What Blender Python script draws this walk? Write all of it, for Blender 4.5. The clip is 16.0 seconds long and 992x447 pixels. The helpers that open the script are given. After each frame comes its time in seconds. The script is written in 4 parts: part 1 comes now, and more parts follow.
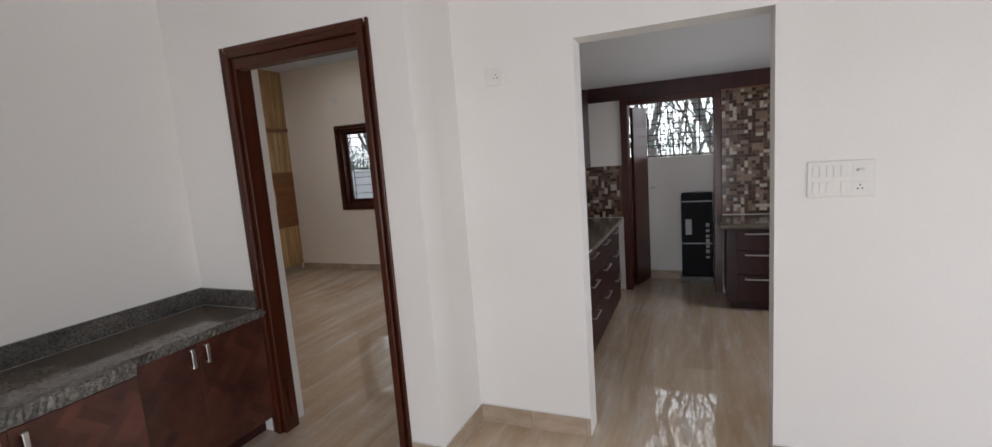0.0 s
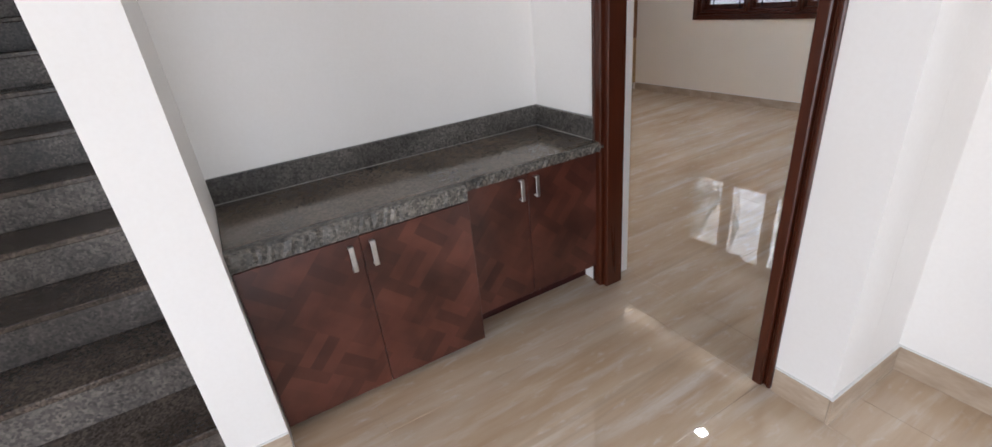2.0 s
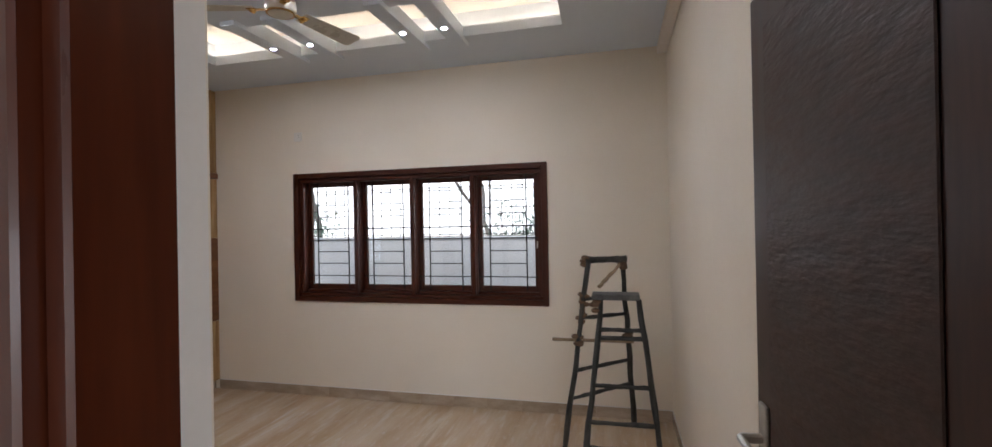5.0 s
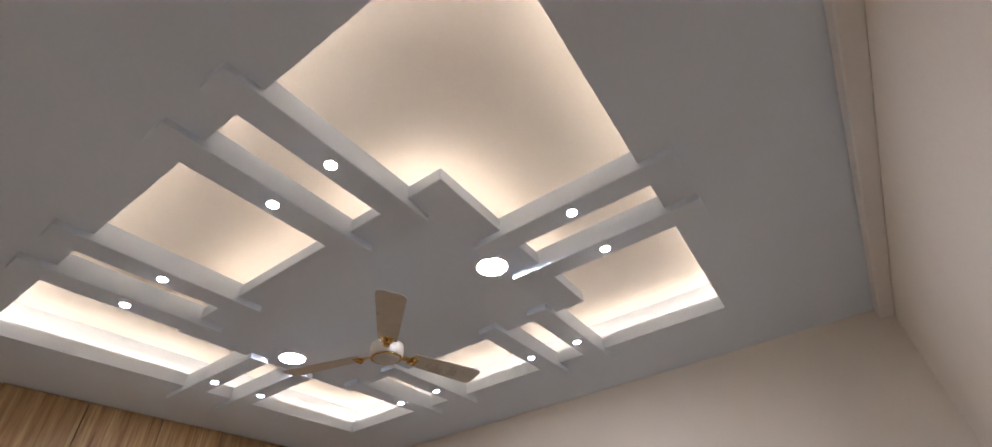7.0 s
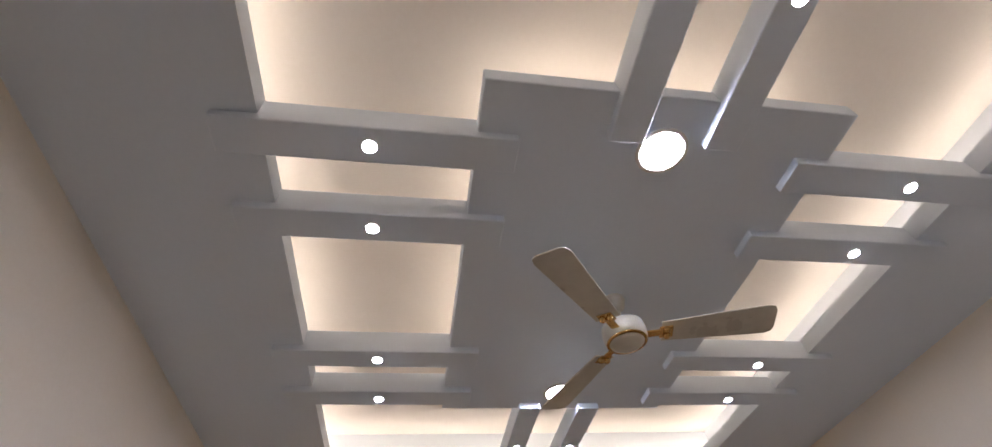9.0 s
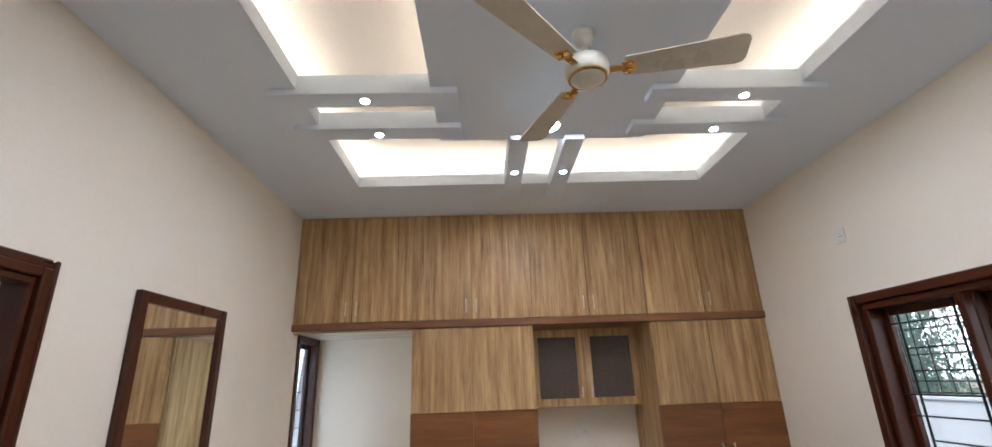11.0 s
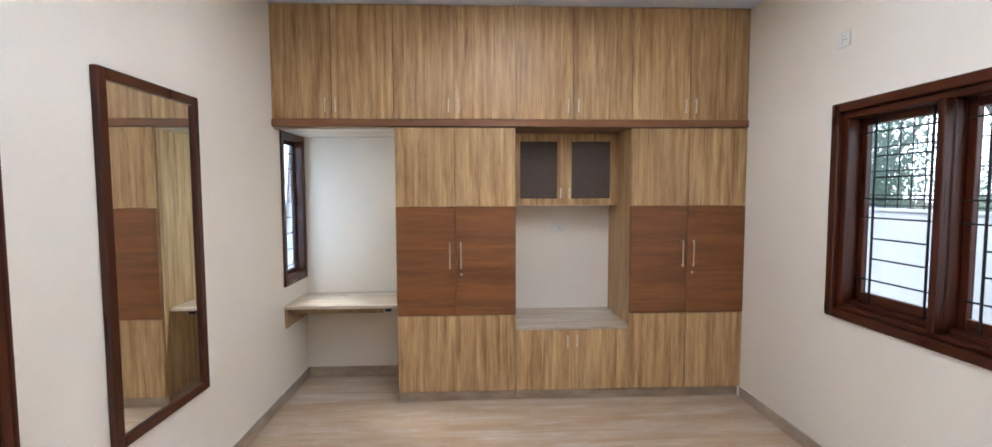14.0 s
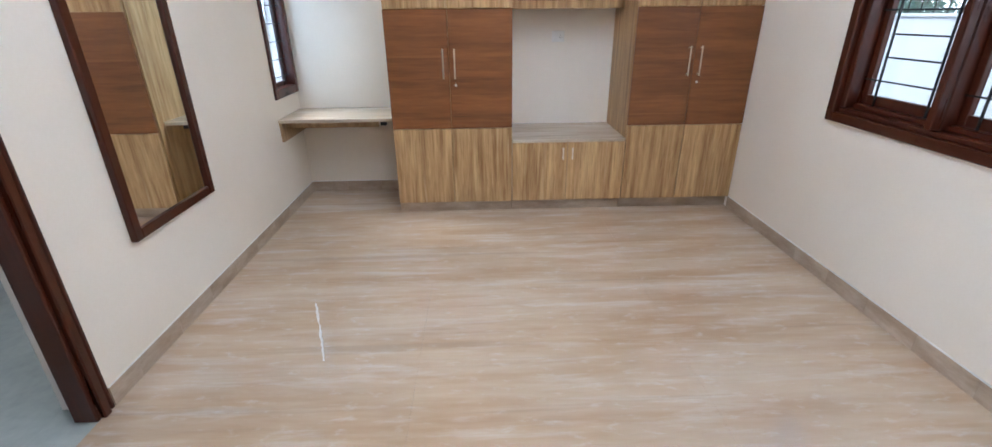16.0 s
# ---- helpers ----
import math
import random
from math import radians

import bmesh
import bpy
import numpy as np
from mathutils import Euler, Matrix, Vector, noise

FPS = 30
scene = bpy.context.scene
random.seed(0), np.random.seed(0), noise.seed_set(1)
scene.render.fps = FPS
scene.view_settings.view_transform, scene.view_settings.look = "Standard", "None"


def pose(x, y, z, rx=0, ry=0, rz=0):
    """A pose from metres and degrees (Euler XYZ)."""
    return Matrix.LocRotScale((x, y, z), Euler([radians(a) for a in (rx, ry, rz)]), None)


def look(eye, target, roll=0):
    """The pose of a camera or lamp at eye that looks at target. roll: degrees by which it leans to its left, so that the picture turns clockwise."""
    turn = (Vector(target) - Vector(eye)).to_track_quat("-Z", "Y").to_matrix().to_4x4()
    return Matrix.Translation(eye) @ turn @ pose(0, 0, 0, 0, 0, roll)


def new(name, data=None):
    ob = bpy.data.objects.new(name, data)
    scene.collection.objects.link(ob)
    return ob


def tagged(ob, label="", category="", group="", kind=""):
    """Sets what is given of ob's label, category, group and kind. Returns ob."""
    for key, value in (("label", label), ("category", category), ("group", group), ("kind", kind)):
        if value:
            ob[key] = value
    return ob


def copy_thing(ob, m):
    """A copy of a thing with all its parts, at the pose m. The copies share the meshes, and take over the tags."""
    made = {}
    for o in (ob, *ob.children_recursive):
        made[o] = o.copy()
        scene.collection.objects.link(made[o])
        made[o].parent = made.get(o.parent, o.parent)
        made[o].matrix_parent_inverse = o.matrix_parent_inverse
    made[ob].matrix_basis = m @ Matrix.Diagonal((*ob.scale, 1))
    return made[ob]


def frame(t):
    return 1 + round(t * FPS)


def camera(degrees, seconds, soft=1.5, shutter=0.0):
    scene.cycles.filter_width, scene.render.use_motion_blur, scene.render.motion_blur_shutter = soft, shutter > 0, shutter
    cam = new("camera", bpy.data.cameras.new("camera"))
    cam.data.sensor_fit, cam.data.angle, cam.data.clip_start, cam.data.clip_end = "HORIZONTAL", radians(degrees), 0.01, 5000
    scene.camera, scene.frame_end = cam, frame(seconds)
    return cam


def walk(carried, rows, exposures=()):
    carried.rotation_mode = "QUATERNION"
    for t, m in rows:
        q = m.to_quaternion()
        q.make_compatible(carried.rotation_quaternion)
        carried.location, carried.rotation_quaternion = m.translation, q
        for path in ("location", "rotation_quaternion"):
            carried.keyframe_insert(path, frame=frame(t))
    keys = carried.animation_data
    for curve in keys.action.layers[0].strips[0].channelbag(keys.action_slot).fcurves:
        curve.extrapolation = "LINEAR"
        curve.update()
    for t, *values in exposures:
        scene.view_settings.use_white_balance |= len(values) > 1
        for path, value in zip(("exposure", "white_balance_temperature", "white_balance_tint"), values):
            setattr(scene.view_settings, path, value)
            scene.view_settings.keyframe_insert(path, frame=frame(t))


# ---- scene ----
cam = camera(91.6, 16.0)
PATH = [
    (0, (5.566, -2.057, 1.469), (4.793, -0.232, 1.195), -4.2),
    (0.5, (5.353, -1.983, 1.45), (4.333, -0.297, 1.108), -3.8),
    (1, (5.126, -1.918, 1.408), (3.905, -0.498, 0.704), -3.9),
    (1.5, (4.998, -1.764, 1.367), (3.481, -0.774, 0.519), -5.6),
    (2, (4.906, -1.599, 1.36), (3.319, -0.735, 0.502), -5.9),
    (2.5, (4.67, -1.511, 1.368), (3.253, -0.324, 0.603), -7.0),
    (3, (4.441, -1.345, 1.336), (3.259, 0.061, 0.545), -7.4),
    (3.5, (4.238, -1.106, 1.361), (3.256, 0.434, 0.546), -6.8),
    (4, (4.053, -0.842, 1.428), (3.412, 0.954, 0.828), -4.0),
    (4.2, (3.957, -0.791, 1.461), (3.464, 1.082, 0.964), -2.2),
    (6.3, (3.719, 0.099, 1.629), (3.14, 1.798, 2.511), -1.8),
    (6.5, (3.699, 0.138, 1.652), (3.057, 1.741, 2.661), -3.0),
    (7, (3.707, 0.247, 1.689), (2.889, 1.552, 2.965), -4.8),
    (7.5, (3.705, 0.368, 1.713), (2.756, 1.392, 3.145), -10.0),
    (8, (3.597, 0.563, 1.722), (2.665, 1.391, 3.286), -15.6),
    (8.5, (3.479, 0.781, 1.72), (2.498, 1.476, 3.318), -19.5),
    (9, (3.444, 1.029, 1.709), (2.159, 1.321, 3.213), -6.5),
    (9.5, (3.487, 1.162, 1.686), (1.942, 1.38, 2.938), -5.2),
    (9.7, (3.525, 1.195, 1.683), (1.899, 1.376, 2.832), -4.3),
    (11.8, (3.572, 1.459, 1.656), (1.6, 1.509, 1.987), -0.9),
    (12, (3.568, 1.473, 1.659), (1.584, 1.518, 1.913), -0.4),
    (12.5, (3.549, 1.447, 1.622), (1.555, 1.517, 1.758), -0.3),
    (13, (3.544, 1.435, 1.61), (1.546, 1.515, 1.619), -0.4),
    (13.5, (3.538, 1.437, 1.58), (1.541, 1.52, 1.512), -0.2),
    (14, (3.535, 1.438, 1.571), (1.541, 1.522, 1.442), -0.2),
    (14.5, (3.537, 1.464, 1.519), (1.561, 1.535, 1.214), -0.3),
    (15, (3.525, 1.472, 1.486), (1.591, 1.547, 0.981), -0.4),
    (15.5, (3.536, 1.472, 1.456), (1.651, 1.552, 0.794), -0.2),
    (16, (3.546, 1.497, 1.427), (1.712, 1.553, 0.632), -0.6),
]
walk(cam, [(t, look(eye, target, roll)) for t, eye, target, roll in PATH],
     exposures=((0, -0.62, 6450, 13), (1.0, -0.09, 6050, 13), (1.6, 0.0, 6100, 13), (2.0, 0.04, 6200, 13), (2.5, -0.18, 6350, 13), (3.0, -0.25, 6150, 13),
                (3.5, -0.37, 6250, 13), (4.2, -0.32, 6430, 13), (6.3, 0.05, 6650, 17), (7.0, 0.0, 6500, 18), (7.5, -0.08, 6450, 19), (8.5, -0.2, 6500, 19), (9.0, -0.26, 6450, 19), (9.5, 0.02, 6350, 17),
                (12.0, 0.52, 6100, 10), (13.0, 0.64, 6050, 10), (13.5, 0.75, 6000, 10), (14.5, 0.90, 5800, 10), (16.0, 0.90, 5600, 9)))

# ---- light and exposure ----
world = bpy.data.worlds.new("sky")
scene.world = world
world.use_nodes = True
wn = world.node_tree.nodes
sky = wn.new("ShaderNodeTexSky")
sky.sky_type = 'NISHITA'
sky.sun_disc = False
sky.dust_density, sky.air_density = 1.0, 1.0
sky.sun_elevation, sky.sun_rotation = radians(52), radians(205)
world.node_tree.links.new(sky.outputs[0], wn["Background"].inputs[0])
wn["Background"].inputs[1].default_value = 0.15
sun = new("sun", bpy.data.lights.new("sun", 'SUN'))
sun.data.energy, sun.data.angle, sun.data.color = 2.5, radians(20), (1.0, 0.97, 0.92)
sun.matrix_world = look((0, 0, 10), (0.26, 0.56, 10 - 0.79))


def area_lamp(name, eye, target, w, h, power, color):
    lamp = new(name, bpy.data.lights.new(name, 'AREA'))
    lamp.data.shape, lamp.data.size, lamp.data.size_y = 'RECTANGLE', w, h
    lamp.data.energy, lamp.data.color = power, color
    lamp.matrix_world = look(eye, target)
    return lamp


DAY = (0.88, 0.93, 1.0)
# Hall openings lie out of view; these lamps stand for the inferred daylight
area_lamp("daylight_hall_east", (8.28, -2.2, 0.85), (4, -2.2, 0.3), 2.2, 1.5, 66, DAY)
area_lamp("daylight_hall_south", (5.4, -4.93, 0.85), (5.4, 0, -0.6), 1.7, 1.5, 90, DAY)
# Added fill for the dark kitchen, in an assumed window out of view
area_lamp("fill_kitchen", (7.18, 1.7, 1.55), (5.5, 1.7, 1.0), 1.0, 0.9, 24, DAY)
# Added fill that brightens the bathroom floor; no ventilator is known there
area_lamp("fill_bath", (0.84, -0.95, 1.85), (3, -0.95, 0.2), 0.55, 0.65, 5.5, DAY)
area_lamp("daylight_niche", (-0.33, -0.13, 1.46), (-0.33, 2, 1.3), 0.38, 1.05, 4.4, (0.62, 0.81, 1.0))

# ---- materials ----


def mat(name, c1, c2, scale=6.0, rough=0.5, metal=0.0, bump=0.0, stretch=(1, 1, 1), fine=8.0, coat=0.0,
        rough_var=0.08, detail=6.0, vary=0.0, lo=0.3, hi=0.7, spec=0.5, laid=False):
    """A procedural surface: two scales of noise between two colours, with relief and uneven gloss."""
    m = bpy.data.materials.new(name)
    m.use_nodes = True
    nt = m.node_tree
    n, l = nt.nodes, nt.links
    b = n["Principled BSDF"]
    tc = n.new("ShaderNodeTexCoord")
    mp = n.new("ShaderNodeMapping")
    mp.inputs["Scale"].default_value = stretch
    l.new(tc.outputs["Object"], mp.inputs["Vector"])
    if vary or laid:
        oi = n.new("ShaderNodeObjectInfo")
    if laid:
        add = n.new("ShaderNodeVectorMath")
        l.new(tc.outputs["Object"], add.inputs[0])
        l.new(oi.outputs["Location"], add.inputs[1])
        l.new(add.outputs[0], mp.inputs["Vector"])
    elif vary:
        mul = n.new("ShaderNodeVectorMath")
        mul.operation = 'SCALE'
        mul.inputs[0].default_value = (17.0, 31.0, 23.0)
        l.new(oi.outputs["Random"], mul.inputs["Scale"])
        l.new(mul.outputs[0], mp.inputs["Location"])
    n1, n2 = n.new("ShaderNodeTexNoise"), n.new("ShaderNodeTexNoise")
    for nn, s in ((n1, scale), (n2, scale * fine)):
        nn.inputs["Scale"].default_value = s
        nn.inputs["Detail"].default_value = detail
        l.new(mp.outputs[0], nn.inputs["Vector"])
    mix = n.new("ShaderNodeMath")
    mix.operation = 'MULTIPLY_ADD'
    l.new(n2.outputs[0], mix.inputs[0])
    mix.inputs[1].default_value = 0.4
    l.new(n1.outputs[0], mix.inputs[2])
    ramp = n.new("ShaderNodeMapRange")
    ramp.inputs["From Min"].default_value, ramp.inputs["From Max"].default_value = lo + 0.2, hi + 0.2
    l.new(mix.outputs[0], ramp.inputs["Value"])
    cm = n.new("ShaderNodeMix")
    cm.data_type = 'RGBA'
    cm.inputs["A"].default_value, cm.inputs["B"].default_value = (*c1, 1), (*c2, 1)
    l.new(ramp.outputs[0], cm.inputs["Factor"])
    col = cm.outputs["Result"]
    if vary:
        hs = n.new("ShaderNodeHueSaturation")
        vr = n.new("ShaderNodeMapRange")
        vr.inputs["To Min"].default_value, vr.inputs["To Max"].default_value = 1 - vary, 1 + vary
        l.new(oi.outputs["Random"], vr.inputs["Value"])
        l.new(vr.outputs[0], hs.inputs["Value"])
        l.new(col, hs.inputs["Color"])
        col = hs.outputs[0]
    l.new(col, b.inputs["Base Color"])
    rr = n.new("ShaderNodeMapRange")
    rr.inputs["To Min"].default_value = max(0.02, rough - rough_var)
    rr.inputs["To Max"].default_value = min(1, rough + rough_var)
    l.new(n1.outputs[0], rr.inputs["Value"])
    l.new(rr.outputs[0], b.inputs["Roughness"])
    b.inputs["Metallic"].default_value = metal
    b.inputs["Coat Weight"].default_value = coat
    b.inputs["Coat Roughness"].default_value = 0.06
    b.inputs["Specular IOR Level"].default_value = spec
    if bump:
        bp = n.new("ShaderNodeBump")
        bp.inputs["Strength"].default_value = bump
        bp.inputs["Distance"].default_value = 0.01
        l.new(mix.outputs[0], bp.inputs["Height"])
        l.new(bp.outputs[0], b.inputs["Normal"])
    return m


def glow(name, color, strength):
    m = bpy.data.materials.new(name)
    m.use_nodes = True
    b = m.node_tree.nodes["Principled BSDF"]
    b.inputs["Base Color"].default_value = (0.9, 0.9, 0.9, 1)
    b.inputs["Emission Color"].default_value = (*color, 1)
    b.inputs["Emission Strength"].default_value = strength
    return m


def granite(name, dark, light, rough, bump=0.0, grain=110, lo=0.72, hi=1.3):
    """Speckled stone: two sizes of grains over a cloudy ground."""
    m = mat(name, dark, light, 3.0, rough, fine=30, detail=8, lo=0.35, hi=0.6)
    n, l = m.node_tree.nodes, m.node_tree.links
    b = n["Principled BSDF"]
    col = b.inputs["Base Color"].links[0].from_socket
    tc = n.new("ShaderNodeTexCoord")
    for size, k in ((grain, 1.0), (grain * 0.42, 0.35)):
        v = n.new("ShaderNodeTexVoronoi")
        v.inputs["Scale"].default_value = size
        l.new(tc.outputs["Object"], v.inputs["Vector"])
        bw = n.new("ShaderNodeSeparateColor")
        l.new(v.outputs["Color"], bw.inputs[0])
        mr = n.new("ShaderNodeMapRange")
        mr.inputs["To Min"].default_value, mr.inputs["To Max"].default_value = 1 - (1 - lo) * k, 1 + (hi - 1) * k
        l.new(bw.outputs[0], mr.inputs["Value"])
        mx = n.new("ShaderNodeMix")
        mx.data_type, mx.blend_type = 'RGBA', 'MULTIPLY'
        mx.inputs["Factor"].default_value = 1.0
        l.new(col, mx.inputs["A"])
        l.new(mr.outputs[0], mx.inputs["B"])
        col = mx.outputs["Result"]
    l.new(col, b.inputs["Base Color"])
    if bump:
        bp = n.new("ShaderNodeBump")
        bp.inputs["Strength"].default_value, bp.inputs["Distance"].default_value = bump, 0.004
        l.new(bw.outputs[0], bp.inputs["Height"])
        l.new(bp.outputs[0], b.inputs["Normal"])
    return m


def island_tiles(name, colors, rough):
    """One colour out of a few for each joined piece."""
    m = mat(name, (0.2, 0.2, 0.2), (0.3, 0.3, 0.3), 12, rough)
    n, l = m.node_tree.nodes, m.node_tree.links
    g = n.new("ShaderNodeNewGeometry")
    r = n.new("ShaderNodeValToRGB")
    r.color_ramp.interpolation = 'CONSTANT'
    while len(r.color_ramp.elements) < len(colors):
        r.color_ramp.elements.new(0.5)
    for i, c in enumerate(colors):
        r.color_ramp.elements[i].position = i / len(colors)
        r.color_ramp.elements[i].color = (*c, 1)
    l.new(g.outputs["Random Per Island"], r.inputs[0])
    l.new(r.outputs[0], n["Principled BSDF"].inputs["Base Color"])
    return m


M_WALL = mat("wall_paint", (0.80, 0.760, 0.708), (0.84, 0.805, 0.760), 1.3, 0.62, bump=0.03, fine=60, rough_var=0.05)
M_WALLB = mat("cream_bedroom_paint", (0.81, 0.725, 0.605), (0.85, 0.775, 0.665), 1.3, 0.6, bump=0.03, fine=60, rough_var=0.05)
# White ceiling, its blue tint puts cool light into the colour
M_CEIL = mat("white_ceiling_cool_tint", (0.68, 0.752, 0.838), (0.715, 0.785, 0.866), 1.1, 0.7, bump=0.02, fine=60)
M_FLOOR = mat("polished_floor_tile", (0.475, 0.328, 0.204), (0.585, 0.450, 0.315), 2.0, 0.010, stretch=(3.6, 0.5, 1), fine=5,
              rough_var=0.003, vary=0.02, lo=0.30, hi=0.70, detail=9, spec=1.0, laid=True)
M_SKIRT = mat("skirting_tile", (0.36, 0.265, 0.185), (0.50, 0.395, 0.295), 4, 0.18, stretch=(1.2, 1.2, 4), fine=6, vary=0.06)
M_GROUT = mat("grout", (0.42, 0.35, 0.27), (0.50, 0.43, 0.34), 20, 0.8)
M_CAULK = mat("white_caulk", (0.72, 0.70, 0.66), (0.78, 0.76, 0.72), 30, 0.7)
M_JOINT = mat("grey_stone_joint", (0.26, 0.25, 0.23), (0.34, 0.33, 0.31), 30, 0.7)
M_FRAME = mat("varnished_teak", (0.034, 0.0065, 0.0026), (0.076, 0.0165, 0.0055), 4, 0.30, spec=0.35, bump=0.02, stretch=(6, 6, 0.5), fine=4, coat=0.1, lo=0.1, hi=0.9)
M_FRAMEH = mat("varnished_teak_rail", (0.034, 0.0065, 0.0026), (0.076, 0.0165, 0.0055), 4, 0.30, spec=0.35, bump=0.02, stretch=(0.6, 6, 6), fine=4, coat=0.1, lo=0.1, hi=0.9)
M_LEAF = mat("dark_door_leaf", (0.026, 0.011, 0.008), (0.052, 0.021, 0.014), 4, 0.42, stretch=(6, 6, 0.6), fine=6, spec=0.3)
M_CARVE = mat("carved_door_panel", (0.028, 0.013, 0.009), (0.05, 0.022, 0.015), 9, 0.46, bump=0.35, stretch=(3, 1, 4), fine=3, spec=0.3)
M_OAK = mat("light_oak_laminate", (0.28, 0.140, 0.049), (0.62, 0.408, 0.195), 2.4, 0.40, stretch=(11, 11, 0.7), fine=6, spec=0.3, vary=0.09, lo=0.26, hi=0.70, bump=0.02)
M_OAKIN = mat("light_oak_carcass", (0.28, 0.155, 0.065), (0.48, 0.31, 0.15), 2.2, 0.42, stretch=(9, 9, 0.55), fine=5, lo=0.28, hi=0.72)
M_OAKTOP = mat("light_oak_top", (0.43, 0.34, 0.24), (0.60, 0.51, 0.40), 2.2, 0.22, stretch=(8, 0.6, 8), fine=5, lo=0.28, hi=0.72)
M_WALNUT = mat("walnut_laminate", (0.150, 0.050, 0.0135), (0.255, 0.096, 0.027), 2.6, 0.36, stretch=(4, 0.5, 4.5), fine=5, vary=0.05, lo=0.28, hi=0.72)
M_SHELF = mat("walnut_edge", (0.15, 0.060, 0.022), (0.26, 0.110, 0.044), 3, 0.38, stretch=(6, 0.4, 6))
M_STEEL = mat("brushed_steel", (0.50, 0.49, 0.47), (0.62, 0.61, 0.59), 30, 0.32, metal=1.0)
M_ZINC = mat("dull_zinc_plate", (0.30, 0.29, 0.275), (0.40, 0.39, 0.375), 25, 0.45, metal=0.3)
M_PULL = mat("satin_champagne_metal", (0.66, 0.58, 0.46), (0.76, 0.68, 0.55), 30, 0.34, metal=1.0)
M_BRASS = mat("polished_brass", (0.60, 0.38, 0.14), (0.75, 0.5, 0.2), 20, 0.2, metal=1.0)
M_FAN = mat("cream_fan_enamel", (0.53, 0.49, 0.41), (0.61, 0.57, 0.48), 4, 0.3, coat=0.3)
M_PLASTIC = mat("white_switch_plastic", (0.76, 0.73, 0.67), (0.81, 0.78, 0.72), 12, 0.35)
M_SLOT = mat("dark_slot", (0.02, 0.02, 0.02), (0.05, 0.05, 0.05), 20, 0.6)
M_IRON = mat("black_iron_bar", (0.008, 0.008, 0.009), (0.02, 0.02, 0.02), 25, 0.5, metal=0.3)
M_SMOKE = mat("smoked_glass_panel", (0.075, 0.050, 0.038), (0.10, 0.068, 0.052), 120, 0.25, bump=0.15)
M_MIRROR = mat("mirror_glass", (0.86, 0.88, 0.87), (0.88, 0.90, 0.89), 2, 0.02, metal=1.0, rough_var=0.005)
M_GRANITE = granite("grey_granite_top", (0.092, 0.070, 0.052), (0.140, 0.110, 0.084), 0.10, grain=120, lo=0.8, hi=1.2)
M_GRANITE_U = granite("speckled_granite_upstand", (0.066, 0.059, 0.052), (0.128, 0.115, 0.101), 0.16, grain=140, lo=0.55, hi=1.4)
M_GRANITE_R = granite("rough_granite_edge", (0.068, 0.060, 0.050), (0.135, 0.120, 0.100), 0.4, 0.5, grain=120, lo=0.35, hi=1.6)
M_STAIR = granite("stair_granite", (0.044, 0.033, 0.026), (0.088, 0.068, 0.054), 0.22, grain=130, lo=0.55, hi=1.45)
M_RISER = granite("stair_granite_riser", (0.048, 0.040, 0.034), (0.118, 0.100, 0.086), 0.4, 0.4, grain=110, lo=0.5, hi=1.5)
M_CABRED = mat("mottled_red_laminate", (0.042, 0.012, 0.0075), (0.088, 0.027, 0.017), 3, 0.33, fine=4, detail=3)
M_KIT = mat("dark_mahogany_laminate", (0.022, 0.0055, 0.0055), (0.045, 0.011, 0.010), 3, 0.38, stretch=(6, 6, 1), spec=0.3)
M_BLACK = mat("black_glossy_wrap", (0.005, 0.005, 0.006), (0.011, 0.011, 0.013), 5, 0.55, spec=0.15)
M_INK = mat("pale_print", (0.4, 0.4, 0.42), (0.5, 0.5, 0.52), 20, 0.5)
M_MOSAIC = island_tiles("brown_mosaic", ((0.035, 0.018, 0.011), (0.24, 0.17, 0.12), (0.11, 0.062, 0.04), (0.46, 0.39, 0.31), (0.055, 0.03, 0.02), (0.19, 0.125, 0.085), (0.075, 0.04, 0.027)), 0.18)
M_BAMBOO = mat("weathered_dark_pole", (0.014, 0.016, 0.017), (0.060, 0.058, 0.052), 9, 0.6, bump=0.3, stretch=(2, 2, 1))
M_PLANK = mat("paint_spattered_plank", (0.05, 0.055, 0.06), (0.16, 0.16, 0.16), 9, 0.7, bump=0.2)
M_ROPE = mat("jute_rope", (0.13, 0.075, 0.045), (0.22, 0.14, 0.085), 60, 0.9, bump=0.5)
M_STICK = mat("raw_wood_stick", (0.25, 0.17, 0.1), (0.36, 0.26, 0.16), 20, 0.7)
# White limewash; the blue cast of outdoor light is mixed into its colour
M_CWALL = mat("limewashed_wall", (0.66, 0.73, 0.80), (0.73, 0.79, 0.85), 1.2, 0.85, bump=0.1, fine=20)
M_GROUND = mat("dry_ground", (0.18, 0.15, 0.11), (0.30, 0.25, 0.19), 1.5, 0.95, bump=0.3)
M_BARK = mat("grey_bark", (0.24, 0.215, 0.19), (0.40, 0.37, 0.34), 9, 0.9, bump=0.5, stretch=(2, 2, 0.6))
# Green leaves lightened towards teal, with haze and glare put into the colour
M_LEAVES = mat("haze_paled_leaves", (0.12, 0.19, 0.155), (0.24, 0.33, 0.28), 5, 0.55)
_n, _l = M_LEAVES.node_tree.nodes, M_LEAVES.node_tree.links
_t, _m = _n.new("ShaderNodeBsdfTranslucent"), _n.new("ShaderNodeMixShader")
_t.inputs[0].default_value = (0.34, 0.48, 0.40, 1)
_m.inputs[0].default_value = 0.5
_l.new(_n["Principled BSDF"].outputs[0], _m.inputs[1])
_l.new(_t.outputs[0], _m.inputs[2])
_l.new(_m.outputs[0], _n["Material Output"].inputs[0])
M_LED = glow("warm_led_strip", (1.0, 0.82, 0.62), 10.8)
